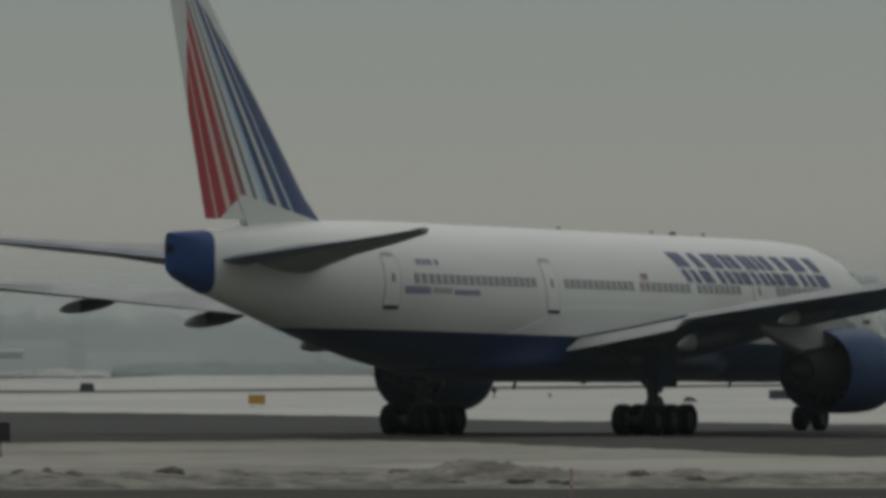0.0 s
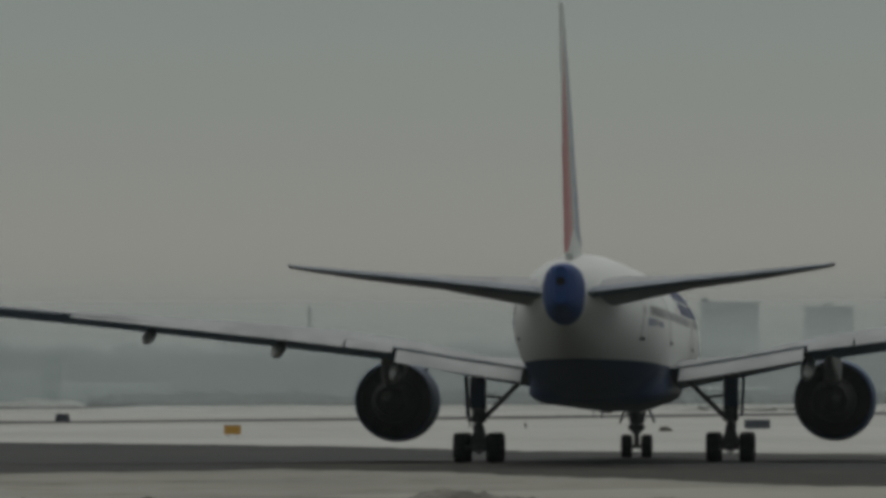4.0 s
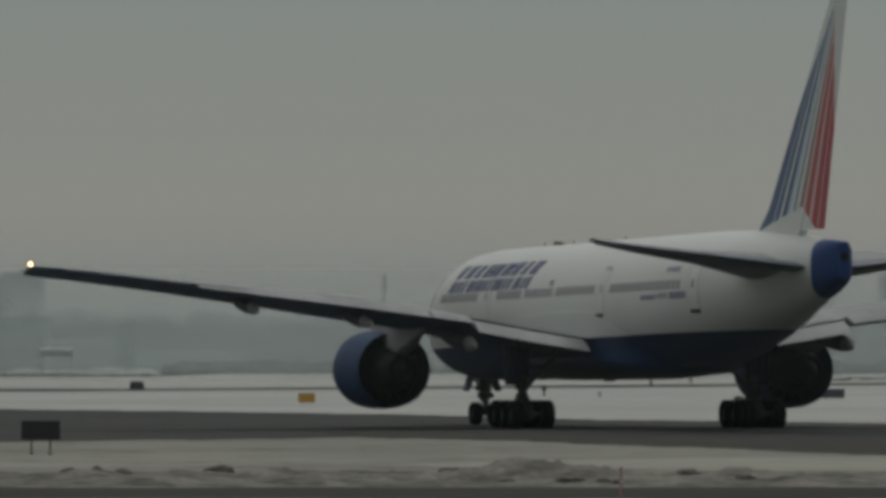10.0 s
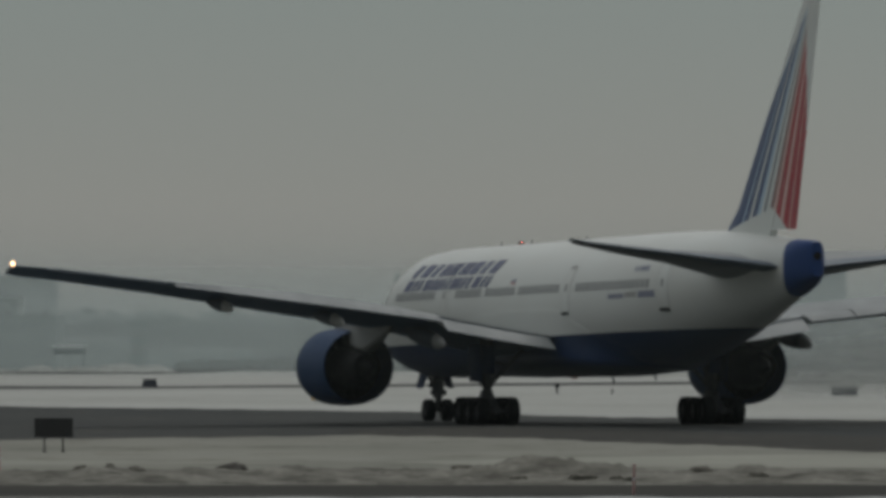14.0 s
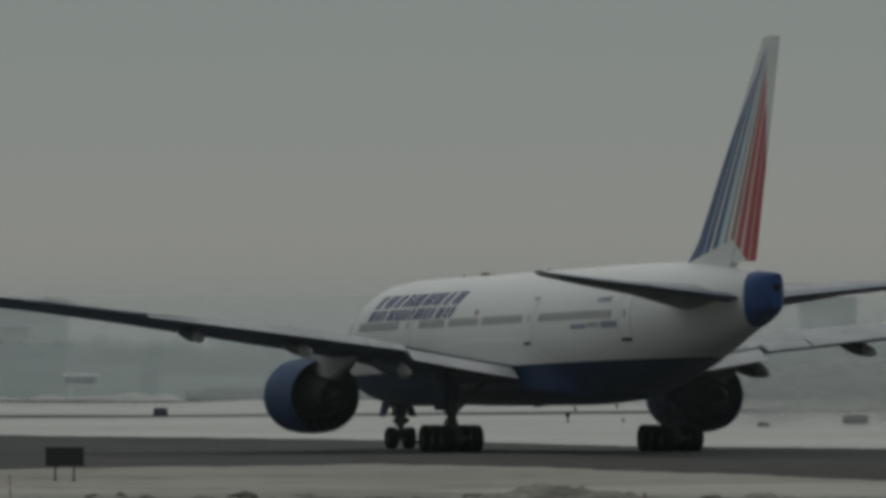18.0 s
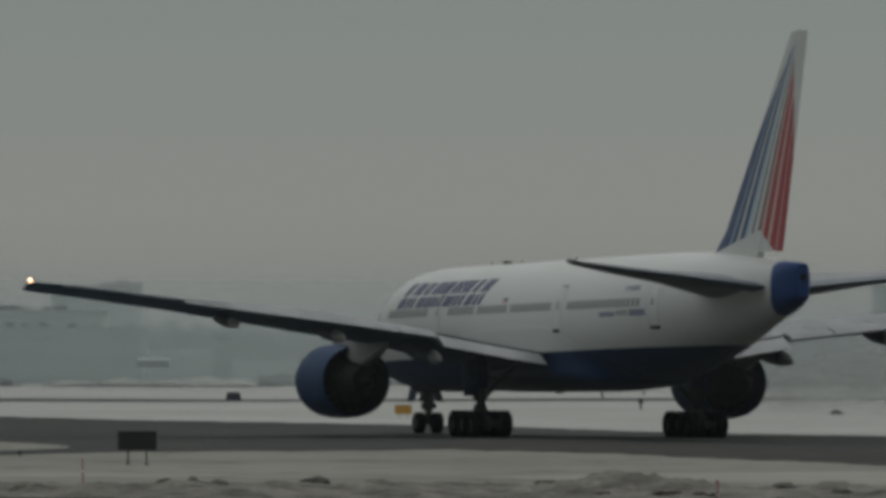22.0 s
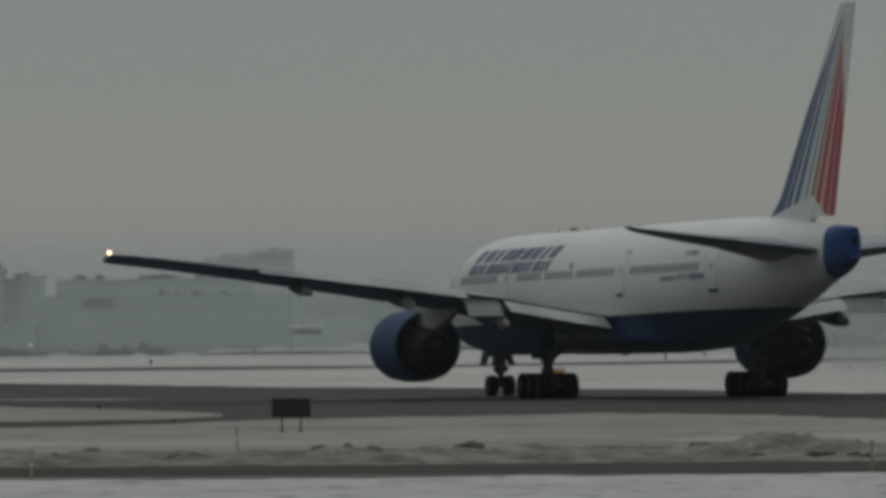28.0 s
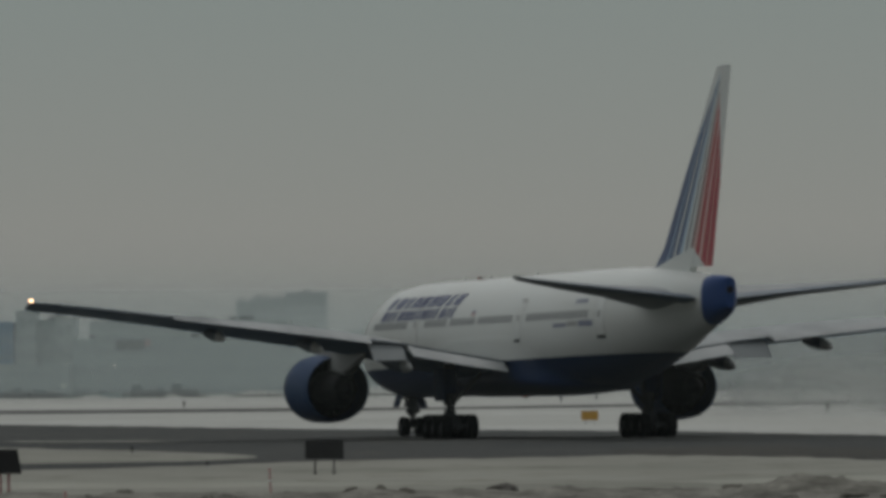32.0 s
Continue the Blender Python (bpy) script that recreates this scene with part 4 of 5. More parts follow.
        part("lit_slot", box((0.09 if up > 0 else 0.06, 0.03, (z1 - z0) * 0.85), (0, -0.10, (z0 + z1) / 2), 0.004), M_REDGLOW, b, "lit red slot")
        BEACONS.append((b, at))
    return plane


def build_blown_snow():
    b = thing("blown_snow", "thin veil of snow blown up behind the engine", "blown snow", kind="stuff")
    for y, x0, top, m in ((26.0, 5, 6.5, M_BLAST), (34.0, 5, 6.5, M_BLAST), (-14.0, 12, 8, M_BLASTNEAR)):
        bm = bmesh.new()
        bm.faces.new([bm.verts.new(c) for c in ((x0, y, 0), (65, y, 0), (65, y, top), (x0, y, top))])
        part("snow_veil", bm, m, b, smooth=None)
    return b


BLAST = build_blown_snow()
PLANE = build_airliner()


# ---- things beside the taxiway ----
def build_bank():
    """The ploughed ridge of dirty snow beyond the service road."""
    rnd = random.Random(5)
    humps = [(4.4, 205.5, 1.1, 3.0, 0.20), (5.4, 206, 0.9, 3.0, 0.24), (6.6, 206, 1.2, 3.0, 0.20), (8.4, 206, 1.3, 3.0, 0.08), (-5.2, 206, 0.8, 3, 0.12), (-6.4, 204, 0.6, 3, 0.10), (-0.9, 208, 0.9, 3, 0.10), (0.8, 206, 1.4, 3, 0.08)]
    for _ in range(90):
        humps.append((rnd.uniform(-45, 45), 0, rnd.uniform(0.25, 0.9), rnd.uniform(1.5, 3), rnd.uniform(0.03, 0.11)))
    humps = [(x, (195 + rnd.uniform(0, 18)) if y == 0 else y, a, b, h) for x, y, a, b, h in humps]
    nx, ny = 561, 34
    xs = np.linspace(-48, 48, nx)
    vs, fs = [], []
    for j in range(ny):
        v = j / (ny - 1)
        for x in xs:
            y = 190.0 + v * 28
            z = 0.16 * math.sin(math.pi * min(1, v * 1.0)) ** 0.8
            z *= 0.55 + 0.9 * noise.noise(Vector((x * 0.5, y * 0.12, 3)))
            z += 0.07 * noise.noise(Vector((x * 1.7, y * 0.5, 9))) + 0.035 * noise.noise(Vector((x * 5.5, y * 1.2, 1)))
            for hx, hy, a, b, h in humps:
                d = ((x - hx) / a) ** 2 + ((y - hy) / b) ** 2
                if d < 6:
                    z += h * math.exp(-d) * (1 + 0.5 * noise.noise(Vector((x * 4, y, 5))))
            edge = min(1, v * 8, (1 - v) * 8)
            vs.append((x, y, max(-0.02, z) * edge - 0.01 * (1 - edge)))
    for j in range(ny - 1):
        for i in range(nx - 1):
            a = j * nx + i
            fs.append((a, a + 1, a + nx + 1, a + nx))
    me = bpy.data.meshes.new("snow_bank")
    me.from_pydata(vs, [], fs)
    me.polygons.foreach_set("use_smooth", [True] * len(me.polygons))
    me.materials.append(M_BANK)
    tagged(new("snow_bank", me), "low ridge of ploughed dirty snow beside the service road", "snow bank", kind="structure")


def lump(name, x, y, w, d, h, material, label, category, seed, group=""):
    bm = bmesh.new()
    bmesh.ops.create_icosphere(bm, subdivisions=4, radius=1.0)
    for v in bm.verts:
        q = v.co.normalized()
        r = 1 + 0.30 * noise.noise(q * 1.6 + Vector((seed, 0, 0))) + 0.16 * noise.noise(q * 4.5 + Vector((0, seed, 0))) + 0.08 * noise.noise(q * 11 + Vector((0, 0, seed)))
        v.co = Vector((q.x * r * w / 2, q.y * r * d / 2, max(-0.25, q.z * r) * h))
    ob = new(name, mesh_from(name, bm, material, 60))
    ob.location = (x, y, 0.08)
    return tagged(ob, label, category, group)


def sign_on_legs(name, x, y, w, h, z0, face, legs, label, turn=0.0, leg_w=0.05, depth=0.16, trapezoid=0.0, leg_gap=0.5, round_by=0.02):
    s = thing(name, label, "sign", pose(x, y, 0, 0, 0, turn))
    t = trapezoid
    rings = []
    for yy in (-depth / 2, depth / 2):
        rings.append([Vector(c) for c in ((-w / 2, yy, z0), (w / 2, yy, z0), (w / 2 - t, yy, z0 + h), (-w / 2 + t, yy, z0 + h))])
    bm = loft(rings)
    bmesh.ops.bevel(bm, geom=list(bm.edges), offset=round_by, segments=3, affect="EDGES")
    part("panel", bm, face, s, smooth=None)
    part("cap", box((w - 2 * t - 2 * round_by + 0.08, depth + 0.04, 0.035), (0, 0, z0 + h + 0.012), 0.008), M_BLACK if face is not M_YELLOW else M_SEAM, s)
    for sx in (-1, 1):
        leg = part("leg", box((leg_w, leg_w, z0 + 0.02), (sx * w * leg_gap / 2, 0, z0 / 2), 0.008), legs, s)
        part("foot", box((leg_w * 2.6, leg_w * 2.6, 0.03), (sx * w * leg_gap / 2, 0, 0.045), 0.006), legs, leg)
    return s


def stake(x, y, h, lean):
    s = thing("marker_stake", "thin faded red stake standing in the snow", "stake", pose(x, y, 0, lean, lean * 0.6, 0), group="red stakes")
    part("pole", rod((0, 0, -0.02), (0, 0, h), 0.028, 0.022, 8), M_STAKE, s)
    part("cap", rod((0, 0, h - 0.07), (0, 0, h + 0.02), 0.032, count=8), M_STAKE, s)
    part("band", rod((0, 0, h * 0.5), (0, 0, h * 0.56), 0.030, count=8), M_ROOFSNOW, s)


def edge_lamp(x, y, big=1.0):
    s = thing("edge_light", "small dark taxiway edge light on a short stem", "edge light", pose(x, y, 0), group="edge lights")
    part("stem", rod((0, 0, 0), (0, 0, 0.28 * big), 0.04 * big, count=10), M_BLACK, s)
    part("head", lathe([(0.26 * big, 0.05 * big), (0.30 * big, 0.11 * big), (0.44 * big, 0.10 * big), (0.52 * big, 0.05 * big), (0.53 * big, 0.0)], (0, 0, 0), "z", 14), M_BLACK, s)
    part("base", lathe([(0.0, 0.16 * big), (0.05, 0.15 * big), (0.07, 0.04 * big)], (0, 0, 0), "z", 14), M_SEAM, s)


def build_verge_things():
    build_bank()
    lump("earth_clod", -2.2, 210.5, 0.86, 0.9, 0.20, M_DIRT, "dark frozen clod on the snow bank", "clod", 3.1)
    rnd = random.Random(11)
    for k in range(34):
        x = rnd.uniform(-16, 12)
        if k < 14:
            x = rnd.uniform(3.6, 7.8)
        y = 204 + rnd.uniform(-9, 9)
        s = rnd.uniform(0.12, 0.34)
        lump("snow_lump", x, y, s * 1.7, s * 1.5, s * 0.42, M_BANK, "lump of ploughed dirty snow", "snow lump", k * 1.7, "ploughed lumps")
    for k, (x, y, w, h) in enumerate(((3.6, 211, 0.62, 0.15), (4.3, 212, 0.5, 0.13), (9.5, 210, 0.55, 0.13), (-6.0, 212, 0.42, 0.13), (-5.3, 213, 0.32, 0.16), (-4.6, 212, 0.45, 0.10), (6.2, 208, 0.7, 0.12), (7.6, 207, 0.5, 0.10))):
        lump("earth_clod", x, y, w, w, h, M_CLOD, "frozen brown clod on the ploughed snow bank", "clod", 20 + k * 2.9, "clods on the bank")
    sign_on_legs("taxiway_sign", -8.33, 264, 1.17, 0.55, 0.50, M_BLACK, M_BLACK, "black back of a taxiway sign on two thin legs")
    sign_on_legs("low_sign", -14.76, 212, 0.64, 0.40, 0.72, M_BLACK, M_STAKE, "dark tapered sign on red-painted legs", trapezoid=0.07, leg_w=0.075, leg_gap=0.34, depth=0.3, round_by=0.11)
    sign_on_legs("yellow_sign", 0.0, 600, 1.17, 0.62, 0.31, M_YELLOW, M_SEAM, "yellow taxiway sign on short legs", depth=0.25)
    sign_on_legs("dark_marker", -21.35, 1059, 1.95, 0.95, 0.10, M_MARKER, M_BLACK, "dull blue-grey low marker board in the snow", depth=0.8, trapezoid=0.2)
    sign_on_legs("dark_marker", 46.9, 752, 2.25, 0.75, 0.08, M_MARKER, M_BLACK, "dull long low marker box in the snow", depth=0.6)
    for i, (x, y, h) in enumerate(((-10.75, 172, 0.62), (-8.2, 216, 0.64), (6.6, 177, 0.62), (-15.6, 196, 0.45))):
        stake(x, y, h, (3, -4, 2, 5)[i])
    for x, y, b in ((-19.1, 351, 0.65), (-13.1, 288, 0.5), (-58.8, 1220, 1.9), (22.7, 805, 2.1), (27.1, 779, 1.0), (-25.5, 330, 0.5)):
        edge_lamp(x, y, b)
    lump("earth_clod", 36.4, 708, 1.05, 0.7, 0.30, M_DIRT, "dark clod lying in the snow beyond the taxiway", "clod", 8.3)
    # red and white lattice mast
    m = thing("lattice_mast", "red and white lattice mast standing in the snow", "mast", pose(-78.5, 1063, 0))
    hgt, n = 13.6, 8
    for k in range(n):
        z0, z1 = hgt * k / n, hgt * (k + 1) / n
        bm = bmesh.new()
        for sx, sy in ((-1, -1), (1, -1), (1, 1), (-1, 1)):
            r0, r1 = 0.62 - 0.25 * k / n, 0.62 - 0.25 * (k + 1) / n
            rod((sx * r0, sy * r0, z0), (sx * r1, sy * r1, z1), 0.07, count=6, bm=bm)
            rod((sx * r0, sy * r0, z0), (-sy * r1, sx * r1, z1), 0.05, count=6, bm=bm)
            rod((sx * r1, sy * r1, z1), (-sy * r1, sx * r1, z1), 0.05, count=6, bm=bm)
        part("mast_section", bm, M_STAKE if k % 2 else M_ROOFSNOW, m, smooth=None)
    part("top_lamp", lathe([(13.6, 0.18), (13.8, 0.18), (13.95, 0.0)], (0, 0, 0), "z", 12), M_REDLENS, m)


build_verge_things()


# ---- the far side of the airfield ----
def far_block(name, x0, x1, z1, y, deep, wall, label, floors, bays, roof_bits=0, seed=1, snow=True, panes=None):
    w = x1 - x0
    b = thing(name, label, "building", pose((x0 + x1) / 2, y, 0))
    rnd = random.Random(seed)
    part("wall", box((w, deep, z1), (0, deep / 2, z1 / 2)), wall, b, smooth=None)
    part("roof", box((w + 0.6, deep + 0.6, 0.5), (0, deep / 2, z1 + 0.25), 0.05), M_ROOFSNOW if snow else wall, b, smooth=None)
    fh = (z1 - 0.8) / floors
    bw = w / bays
    pane = mesh_from("pane", box((bw * 0.7, 0.2, fh * 0.5)), panes or M_FARPANE)
    sill = mesh_from("sill", box((bw * 0.78, 0.35, 0.14)), M_CONC)
    if floors * bays <= 90:
        for f in range(floors):
            for i in range(bays):
                o = new("window", pane)
                o.parent = b
                o.location = (-w / 2 + bw * (i + 0.5), -0.06, 0.6 + fh * (f + 0.5))
                s = new("sill", sill)
                s.parent = o
                s.location = (0, -0.05, -fh * 0.27)
    else:
        for f in range(floors):
            part("window_band", box((w * 0.97, 0.2, fh * 0.3), (0, -0.06, 0.6 + fh * (f + 0.5))), M_BAND, b, smooth=None)
    for i in range(roof_bits):
        s = rnd.uniform(0.6, 1.2)
        part("roof_unit", box((s * 1.8, s * 2, s), (rnd.uniform(-0.46, 0.46) * w, rnd.uniform(0.02, 0.3) * deep, z1 + 0.5 + s / 2), 0.08), M_DARKUNIT, b, smooth=None)
    return b


def far_tree_mesh(rnd, verts, faces, x, y, h, w):
    """A bare-ish crown: many small ragged clumps on a tapered trunk."""
    def tri_clump(c, r):
        k = len(verts)
        pts = []
        for a, e in ((0.2, 0.1), (1.4, -0.3), (2.6, 0.2), (3.8, -0.2), (5.0, 0.3)):
            q = r * rnd.uniform(0.6, 1.25)
            pts.append((c[0] + q * math.cos(a), c[1] + q * math.sin(a) * 0.8, c[2] + q * e))
        pts.append((c[0], c[1], c[2] + r * rnd.uniform(0.7, 1.2)))
        pts.append((c[0], c[1], c[2] - r * rnd.uniform(0.5, 1.0)))
        verts.extend(pts)
        for i in range(5):
            j = (i + 1) % 5
            faces.append((k + i, k + j, k + 5))
            faces.append((k + j, k + i, k + 6))
    k = len(verts)
    for z, r in ((0, 0.22), (h * 0.7, 0.08)):
        for a in range(4):
            verts.append((x + r * math.cos(a * 1.57), y + r * math.sin(a * 1.57), z))
    for a in range(4):
        b = (a + 1) % 4
        faces.append((k + a, k + b, k + 4 + b, k + 4 + a))
    for _ in range(30):
        u = rnd.random() ** 0.8
        z = h * (0.10 + 0.86 * u)
        rad = w * 0.5 * math.sin(math.pi * (0.25 + 0.62 * u)) ** 0.8
        a = rnd.uniform(0, 6.28)
        q = rad * math.sqrt(rnd.random())
        tri_clump((x + q * math.cos(a), y + q * math.sin(a), z), w * rnd.uniform(0.07, 0.15))


def build_far_woods():
    for name, n, y0, y1, h0, h1, xs, label, seed in (("far_woods", 2300, 2120, 2480, 12, 15.5, (-420, 460), "hazy belt of leafless trees beyond the airfield", 2),
                                             ("far_woods", 900, 2620, 2900, 17, 21, (-110, 560), "pale second belt of trees far behind in the haze", 8)):
        rnd = random.Random(seed)
        verts, faces = [], []
        for _ in range(n):
            x = rnd.uniform(*xs)
            k = 0.75 + 0.16 * noise.noise(Vector((x * 0.02, seed, 0))) + 0.08 * noise.noise(Vector((x * 0.11, seed, 4)))
            h = rnd.uniform(h0, h1) * (0.85 + 0.35 * k) * 0.9
            far_tree_mesh(rnd, verts, faces, x, rnd.uniform(y0, y1), h, h * rnd.uniform(0.5, 0.8))
        me = bpy.data.meshes.new(name)
        me.from_pydata(verts, [], faces)
        me.materials.append(M_TREE)
        tagged(new(name, me), label, "trees", kind="stuff")


def build_far_scrub():
    """Fine leafless brush behind the snow rise, thickest near the ground."""
    for x0, x1, y0, y1, top, n, label, seed in ((-34, 190, 1975, 2010, 6.0, 13000, "leafless brown scrub behind the far snow rise", 4), (-100, -30, 1946, 1954, 0.75, 1900, "low dark weeds before the far snow ridge", 6),
                                                (-150, -86, 1984, 1992, 2.6, 800, "low dry weeds before the terminal", 7)):
        rnd = random.Random(seed)
        verts, faces = [], []
        for _ in range(n):
            x = rnd.uniform(x0, x1)
            h = top * (0.62 + 0.45 * noise.noise(Vector((x * 0.05, seed, 0))) + 0.22 * noise.noise(Vector((x * 0.3, seed, 2))))
            z, y, r = (0.5 if top > 1 else 0.8) + max(0.2, h) * rnd.random() ** 1.3, rnd.uniform(y0, y1), rnd.uniform(0.18, 0.50) * (1 if top > 1 else 0.6)
            k = len(verts)
            for a in range(3):
                w_ = rnd.uniform(0, 6.28)
                verts.append((x + r * math.cos(w_), y + r * 0.5 * math.sin(w_ * 2), z + r * 1.3 * math.sin(w_)))
            verts.append((x, y + r * 0.6, z))
            faces += [(k, k + 1, k + 2), (k, k + 1, k + 3), (k + 1, k + 2, k + 3), (k + 2, k, k + 3)]
        me = bpy.data.meshes.new("far_scrub")
        me.from_pydata(verts, [], faces)
        me.materials.append(M_SCRUB)
        tagged(new("far_scrub", me), label, "scrub", kind="stuff")


def relief(name, x0, x1, nx, y0, y1, ny, height, label):
    """A snow relief over a strip of the ground; height(x, v) with v from 0 at the near edge to 1."""
    vs, fs = [], []
    for j in range(ny):
        v = j / (ny - 1)
        vs += [(lerp(x0, x1, i / (nx - 1)), lerp(y0, y1, v), height(lerp(x0, x1, i / (nx - 1)), v)) for i in range(nx)]
    for j in range(ny - 1):
        fs += [(j * nx + i, j * nx + i + 1, (j + 1) * nx + i + 1, (j + 1) * nx + i) for i in range(nx - 1)]
    me = bpy.data.meshes.new(name)
    me.from_pydata(vs, [], fs)
    me.polygons.foreach_set("use_smooth", [True] * len(me.polygons))
    me.materials.append(M_SNOW)
    tagged(new(name, me), label, "snow", kind="structure")


def build_snow_rise():
    """The field swells a little at its far edge, with a ragged ridge of pushed-up snow on one stretch."""
    def swell(x, v):
        crest = 0.85 + 0.65 * max(0.0, min(1.0, (x + 36) / 16)) + 0.12 * noise.noise(Vector((x * 0.06, 1, 0)))
        return crest * min(1.0, v * 1.8) ** 1.4 - 0.02

    def ridge(x, v):
        here = max(0.0, min(1.0, (x + 108) / 30)) * max(0.0, min(1.0, (-31 - x) / 7))
        top = 1.15 + 0.024 * (x + 75) + 0.75 * noise.noise(Vector((x * 0.16, 0, 5))) + 0.55 * noise.noise(Vector((x * 0.7, 3, 5)))
        return 0.6 + here * max(0.0, 0.4 + top) * math.sin(math.pi * v) ** 0.7
    relief("snow_rise", -260, 300, 420, 1890, 1955, 10, swell, "gentle snow-covered rise at the far edge of the airfield")
    relief("snow_ridge", -110, -29, 260, 1956, 1972, 8, ridge, "ragged ridge of pushed-up snow at the far edge of the field")


def tree_mat():
    m, n, l, p = mat_new("winter_twigs")
    geo = n.new("ShaderNodeNewGeometry")
    c = mix_rgb(n, l, geo.outputs["Random Per Island"], (0.042, 0.062, 0.067), (0.064, 0.084, 0.088))
    c = mix_rgb(n, l, ramp(n, l, noise_node(n, l, 0.03, (1, 0.3, 3.0), 4), 0.48, 0.68), c, (0.15, 0.165, 0.16))
    l.new(c, p.inputs["Base Color"])
    p.inputs["Roughness"].default_value = 0.95
    p.inputs["Specular IOR Level"].default_value = 0.05
    return m


M_TREE = tree_mat()
M_SCRUB = paint("dry_scrub", (0.085, 0.082, 0.078), (0.16, 0.155, 0.15), 0.95, scale=0.05, amount=0.7, spec=0.05)


def apron_vehicle(x, y, length, h, paint_, label):
    v = thing("apron_vehicle", label, "vehicle", pose(x, y, 0), group="vehicles on the far apron")
    part("body", box((length, 2.2, h * 0.62), (0, 0, 0.45 + h * 0.31), 0.15), paint_, v)
    part("cab", box((length * 0.38, 2.1, h * 0.42), (-length * 0.28, 0, 0.4 + h * 0.76), 0.2), M_PANE, v)
    for sx in (-0.32, 0.32):
        for sy in (-1, 1):
            part("wheel", lathe([(-0.14, 0.05), (-0.14, 0.42), (0.14, 0.42), (0.14, 0.05)], (sx * length, sy * 1.0, 0.44), "y", 14), M_TYRE, v)


def lamp_post(x, y, h):
    s = thing("apron_lamp", "apron lamp on a tall thin post, lit", "lamp post", pose(x, y, 0), group="lamps before the terminal")
    part("post", rod((0, 0, 0), (0, 0, h), 0.12, 0.08, 8), M_CLAD, s)
    bm = bmesh.new()
    bmesh.ops.create_icosphere(bm, subdivisions=2, radius=0.12, matrix=Matrix.Translation((0, -0.3, h)))
    part("lit_head", bm, M_APRON, s, "lit lamp head")


def build_far_side():
    far_block("terminal_building", -123, -62.5, 14.5, 2000, 60, M_CLAD, "long grey terminal building with a flat roof", 3, 40, 9, 3, snow=False)
    far_block("terminal_building", -122.5, -74, 19.0, 2062, 40, M_CONC, "upper storeys of the terminal behind the front hall", 2, 50, 18, 4, snow=False)
    far_block("stair_tower", -136.8, -132.1, 21.4, 2008, 18, M_CONC, "tall grey tower block beside the terminal", 5, 2, 1, 5, snow=False)
    far_block("stair_tower", -132.0, -127.5, 19.0, 2012, 16, M_CLAD, "lower grey tower block beside the terminal", 4, 2, 1, 6, snow=False)
    far_block("stair_tower", -127.4, -122.8, 19.6, 2009, 18, M_CONC, "grey tower block against the terminal hall", 4, 2, 1, 7, snow=False)
    far_block("glass_tower", -140.9, -137.3, 18.6, 2005, 14, M_TOWERGLASS, "dark blue glass end of the terminal", 4, 3, 0, 6, snow=False, panes=M_TOWERGLASS)
    far_block("stair_tower", -143.6, -141.0, 18.6, 2005, 12, M_CLAD, "pale narrow block beside a glass tower", 4, 1, 0, 22, snow=False)
    far_block("annexe", -220, -123.2, 8.5, 1994, 5, M_CLAD, "low hall at the terminal's end", 2, 50, 4, 8, snow=False)
    far_block("office_block", -117.6, -112.7, 31.4, 2804, 30, M_CLAD, "narrow hazy office block far behind the terminal", 8, 2, 1, 9)
    far_block("office_block", -112.6, -101.1, 32.4, 2800, 40, M_CONC, "hazy office block far behind the terminal", 8, 4, 3, 10)
    far_block("office_block", -101.0, -88.0, 34.2, 2796, 40, M_CONC, "tallest hazy office block behind the terminal", 8, 5, 3, 11)
    far_block("warehouse", -66, -44.6, 9.3, 2113, 6, M_SHED, "low grey hazy warehouse hall with a snowy roof", 2, 50, 2, 12)
    far_block("shed", -44.0, -16.0, 6.5, 2113, 6, M_SHED, "long low hazy shed with snow on its roof", 1, 100, 1, 13)
    far_block("silo_tower", -46.6, -42.4, 13.2, 2070, 5, M_SHED, "squat hazy grey tower among the sheds", 3, 2, 0, 19, snow=False)
    # open canopy with a snowy roof
    c = thing("canopy", "open canopy with a dark fascia and snow on its roof", "canopy", pose(-58.0, 1955, 0))
    part("roof", box((7.6, 8, 0.45), (0, 0, 7.4), 0.1), M_ROOFSNOW, c)
    part("fascia", box((7.2, 7.6, 1.3), (0, 0, 6.1), 0.1), M_PANE, c)
    for x in (-3.3, 3.3):
        for y in (-3.5, 3.5):
            part("post", rod((x, y, 0), (x, y, 5.6), 0.07, count=8), M_SHED, c)
    far_block("shed", 108, 127, 5.0, 1990, 12, M_SHED, "long low shed with a snowy roof", 1, 100, 0, 14)
    far_block("apartment_block", 151, 169, 33.5, 2700, 14, M_CONC, "hazy apartment block beyond the trees", 10, 8, 1, 15)
    far_block("apartment_block", 184.5, 199.5, 32.0, 2700, 14, M_CONC, "broad hazy apartment block", 10, 9, 2, 16)
    far_block("apartment_block", 215, 240, 24, 2750, 14, M_CONC, "hazy apartment block behind trees", 7, 12, 2, 17)
    # dark roof sign with a red end on the terminal
    s = thing("wall_sign", "dark sign board with a red end on the terminal's front wall", "sign", pose(-109.0, 1999.5, 12.0))
    part("board", box((7.0, 0.5, 2.4), (0, 0, 1.3), 0.1), M_BLACK, s)
    part("board_end", box((1.2, 0.5, 1.6), (4.1, 0, 1.7), 0.1), M_STAKE, s)
    for x in (-3, 0, 3):
        part("prop", box((0.2, 0.4, 0.5), (x, 0.2, 0.2)), M_CLAD, s)
    for x in (-123.6, -117.7, -111.8, -106.9):
        lamp_post(x, 1985, 8.4)
    lamp_post(-122.4, 1960, 3.6)
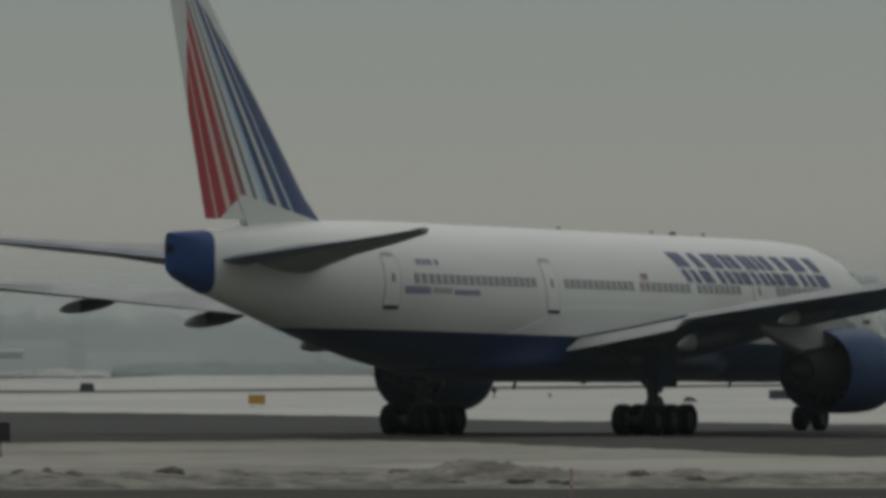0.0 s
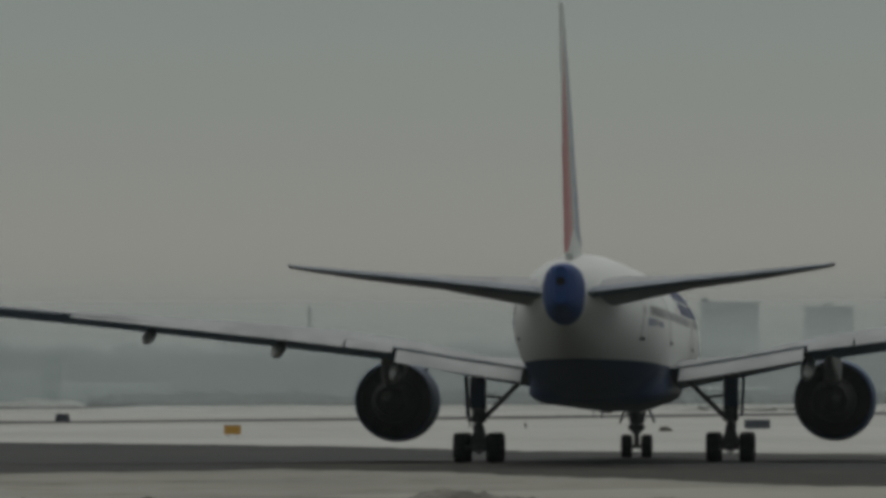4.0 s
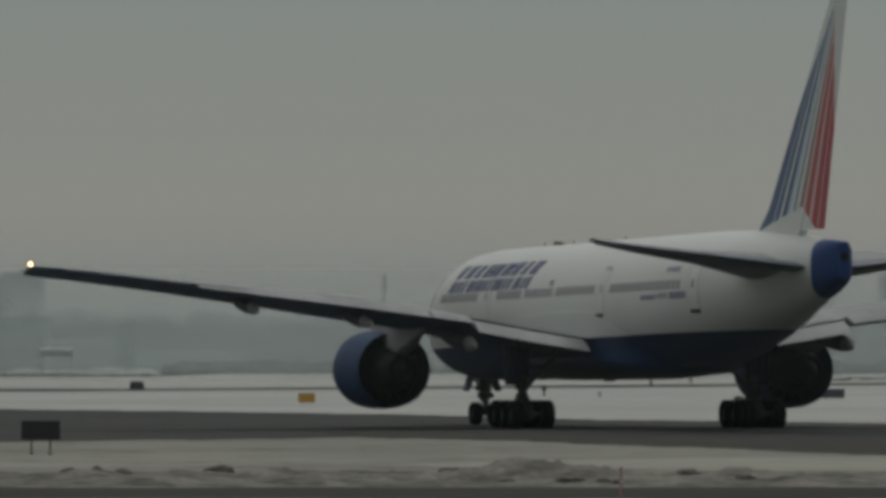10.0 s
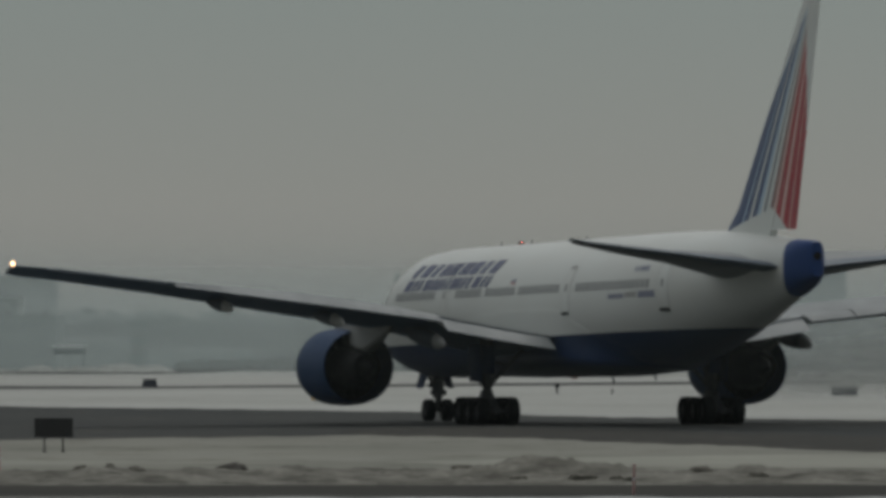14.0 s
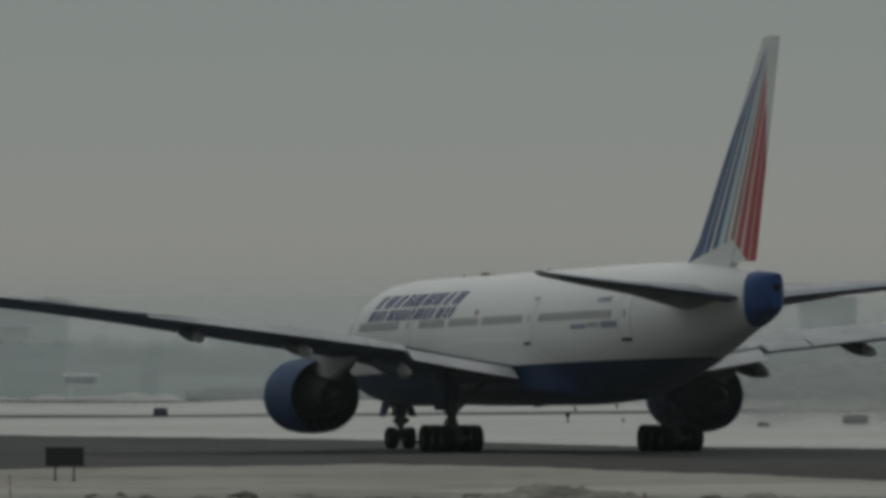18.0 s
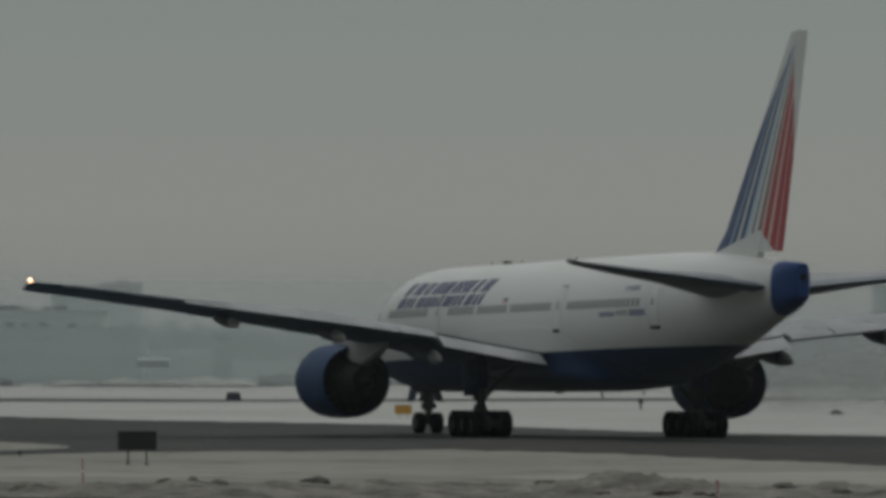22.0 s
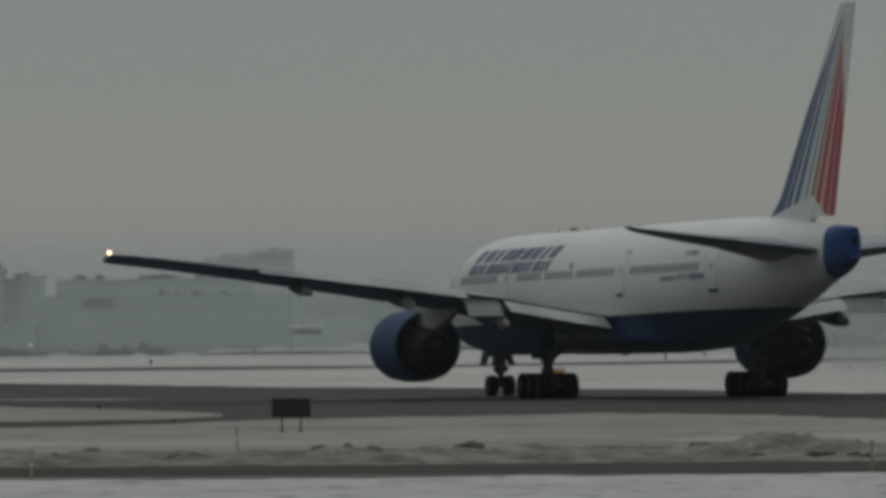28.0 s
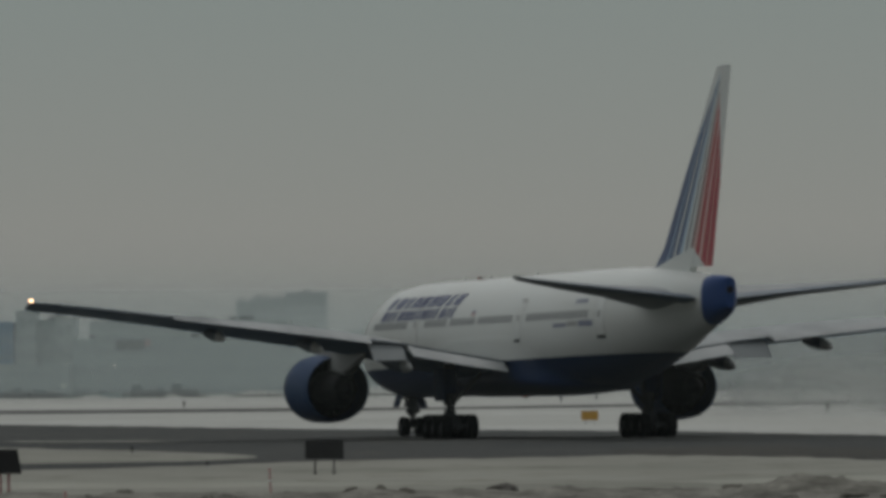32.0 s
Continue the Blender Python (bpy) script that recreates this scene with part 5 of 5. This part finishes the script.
    apron_vehicle(-137, 1964, 11, 3.2, M_VAN, "dark bus parked on the far apron")
    apron_vehicle(-126, 1964, 8, 2.8, M_VAN, "dull service van on the far apron")
    apron_vehicle(-112, 1965, 5, 2.4, M_CLAD, "pale service van on the far apron")
    for x, ln, h in ((-104, 6.0, 3.6), (-99, 4.6, 3.0), (-94.5, 6.4, 3.9), (-132.5, 5.2, 3.2)):
        apron_vehicle(x, 1966, ln, h, M_VAN, "dark service truck parked before the terminal")
    # lattice radio mast over the trees
    m = thing("radio_mast", "thin lattice radio mast above the far trees", "mast", pose(18.4, 2000, 0))
    bm = bmesh.new()
    for sx, sy in ((-1, -1), (1, -1), (1, 1), (-1, 1)):
        rod((sx * 0.9, sy * 0.9, 0), (sx * 0.25, sy * 0.25, 25), 0.11, count=5, bm=bm)
    part("legs", bm, M_CLAD, m, smooth=None)
    bm = bmesh.new()
    for k in range(14):
        z = 25 * k / 14
        r0, r1 = 0.9 - 0.65 * k / 14, 0.9 - 0.65 * (k + 1) / 14
        for sx, sy in ((-1, -1), (1, -1), (1, 1), (-1, 1)):
            rod((sx * r0, sy * r0, z), (-sy * r1, sx * r1, z + 25 / 14), 0.07, count=4, bm=bm)
    part("bracing", bm, M_CLAD, m, smooth=None)
    # snow heaps at the far edge of the field
    rnd = random.Random(21)
    for k, (x, w) in enumerate(((112, 22), (124, 14), (-150, 18))):
        lump("snow_heap", x, 1890 + rnd.uniform(-20, 30), w, 9, rnd.uniform(0.8, 1.7), M_SNOW, "heap of cleared snow at the edge of the field", "snow heap", 40 + k * 2.3, "snow heaps")
    for k, (x, w) in enumerate(((-141.5, 8.5), (-115.5, 8), (-96.5, 6), (-86, 9))):
        lump("snow_heap", x, 1948, w, 6, 1.25, M_SNOW, "heap of cleared snow on the far apron", "snow heap", 60 + k * 1.9, "snow heaps")
    build_far_woods()
    build_far_scrub()
    build_snow_rise()
    # winter mist over the field
    for y, alpha, top in ((240, 0.032, 40), (1320, 0.11, 26), (1800, 0.28, 30), (1975, 0.30, 30), (2110, 0.41, 35), (2560, 0.45, 55)):
        w = y * 0.6
        bm = bmesh.new()
        vs = [bm.verts.new(c) for c in ((-3 * w, y, 0), (3 * w, y, 0), (0, y, top * 1.6))]
        bm.faces.new(vs)
        ob = new("mist", mesh_from("mist", bm, mist_mat("thin_mist", alpha, top)))
        tagged(ob, "thin winter mist lying over the airfield", "mist", kind="structure")


build_far_side()


# ---- what moves ----
def motions():
    walk(PLANE, [(t, pose(x, y, 0, 0, 0, -h)) for t, x, y, h in TAXI])
    # the snow is blown up on the far side once the engines point there, and follows behind
    walk(BLAST, [(t, pose(x + 9.0 * max(0.0, 11.0 - t), y, 0)) for t, x, y, h in TAXI])
    # wheels roll with the way that their own place on the airliner covers
    def at(t):
        for a, b in zip(TAXI, TAXI[1:]):
            if a[0] <= t <= b[0]:
                k = (t - a[0]) / (b[0] - a[0])
                return [lerp(p, q, k) for p, q in zip(a[1:], b[1:])]
        return TAXI[-1][1:]
    steps = [round(0.1 * i, 1) for i in range(321)]
    way = {}
    for side in (-5.4, 0.0, 5.4):
        s, total = [], 0.0
        for t0, t1 in zip([0.0] + steps, steps):
            (x0, y0, h0), (x1, y1, h1) = at(t0), at(t1)
            hd = radians((h0 + h1) / 2)
            total += (x1 - x0) * math.sin(hd) + (y1 - y0) * math.cos(hd) - radians(h1 - h0) * side
            s.append(total)
        way[side] = s
    for ob, (x, y, z), r in WHEELS:
        side = 0.0 if y > 10 else math.copysign(5.4, x)
        walk(ob, [(t, Matrix.Translation((x, y, z)) @ Matrix.Rotation(-d / r, 4, "X")) for t, d in zip(steps, way[side])])

    # the flaperons droop late in the turn
    for ob, hinge in FLAPERONS:
        walk(ob, [(t, Matrix.Translation(hinge) @ Matrix.Rotation(radians(a), 4, "X")) for t, a in ((0.0, 0), (25.1, 0), (25.3, 13), (25.5, 26), (32.0, 26))])

    # the beacons turn; their lit slots sweep past once in each turn
    for ob, at_ in BEACONS:
        rows = []
        for i in range(int(32 / BEAT) + 1):
            t = i * BEAT
            head = -at(t)[2]
            rows.append((t, Matrix.Translation(at_) @ Matrix.Rotation(2 * math.pi * (t - 20.0) / (5 * BEAT) - radians(head), 4, "Z")))
        rows.append((32.0, Matrix.Translation(at_) @ Matrix.Rotation(2 * math.pi * 12.0 / (5 * BEAT) - radians(-at(32.0)[2]), 4, "Z")))
        walk(ob, rows)


BEAT = 0.2416
motions()
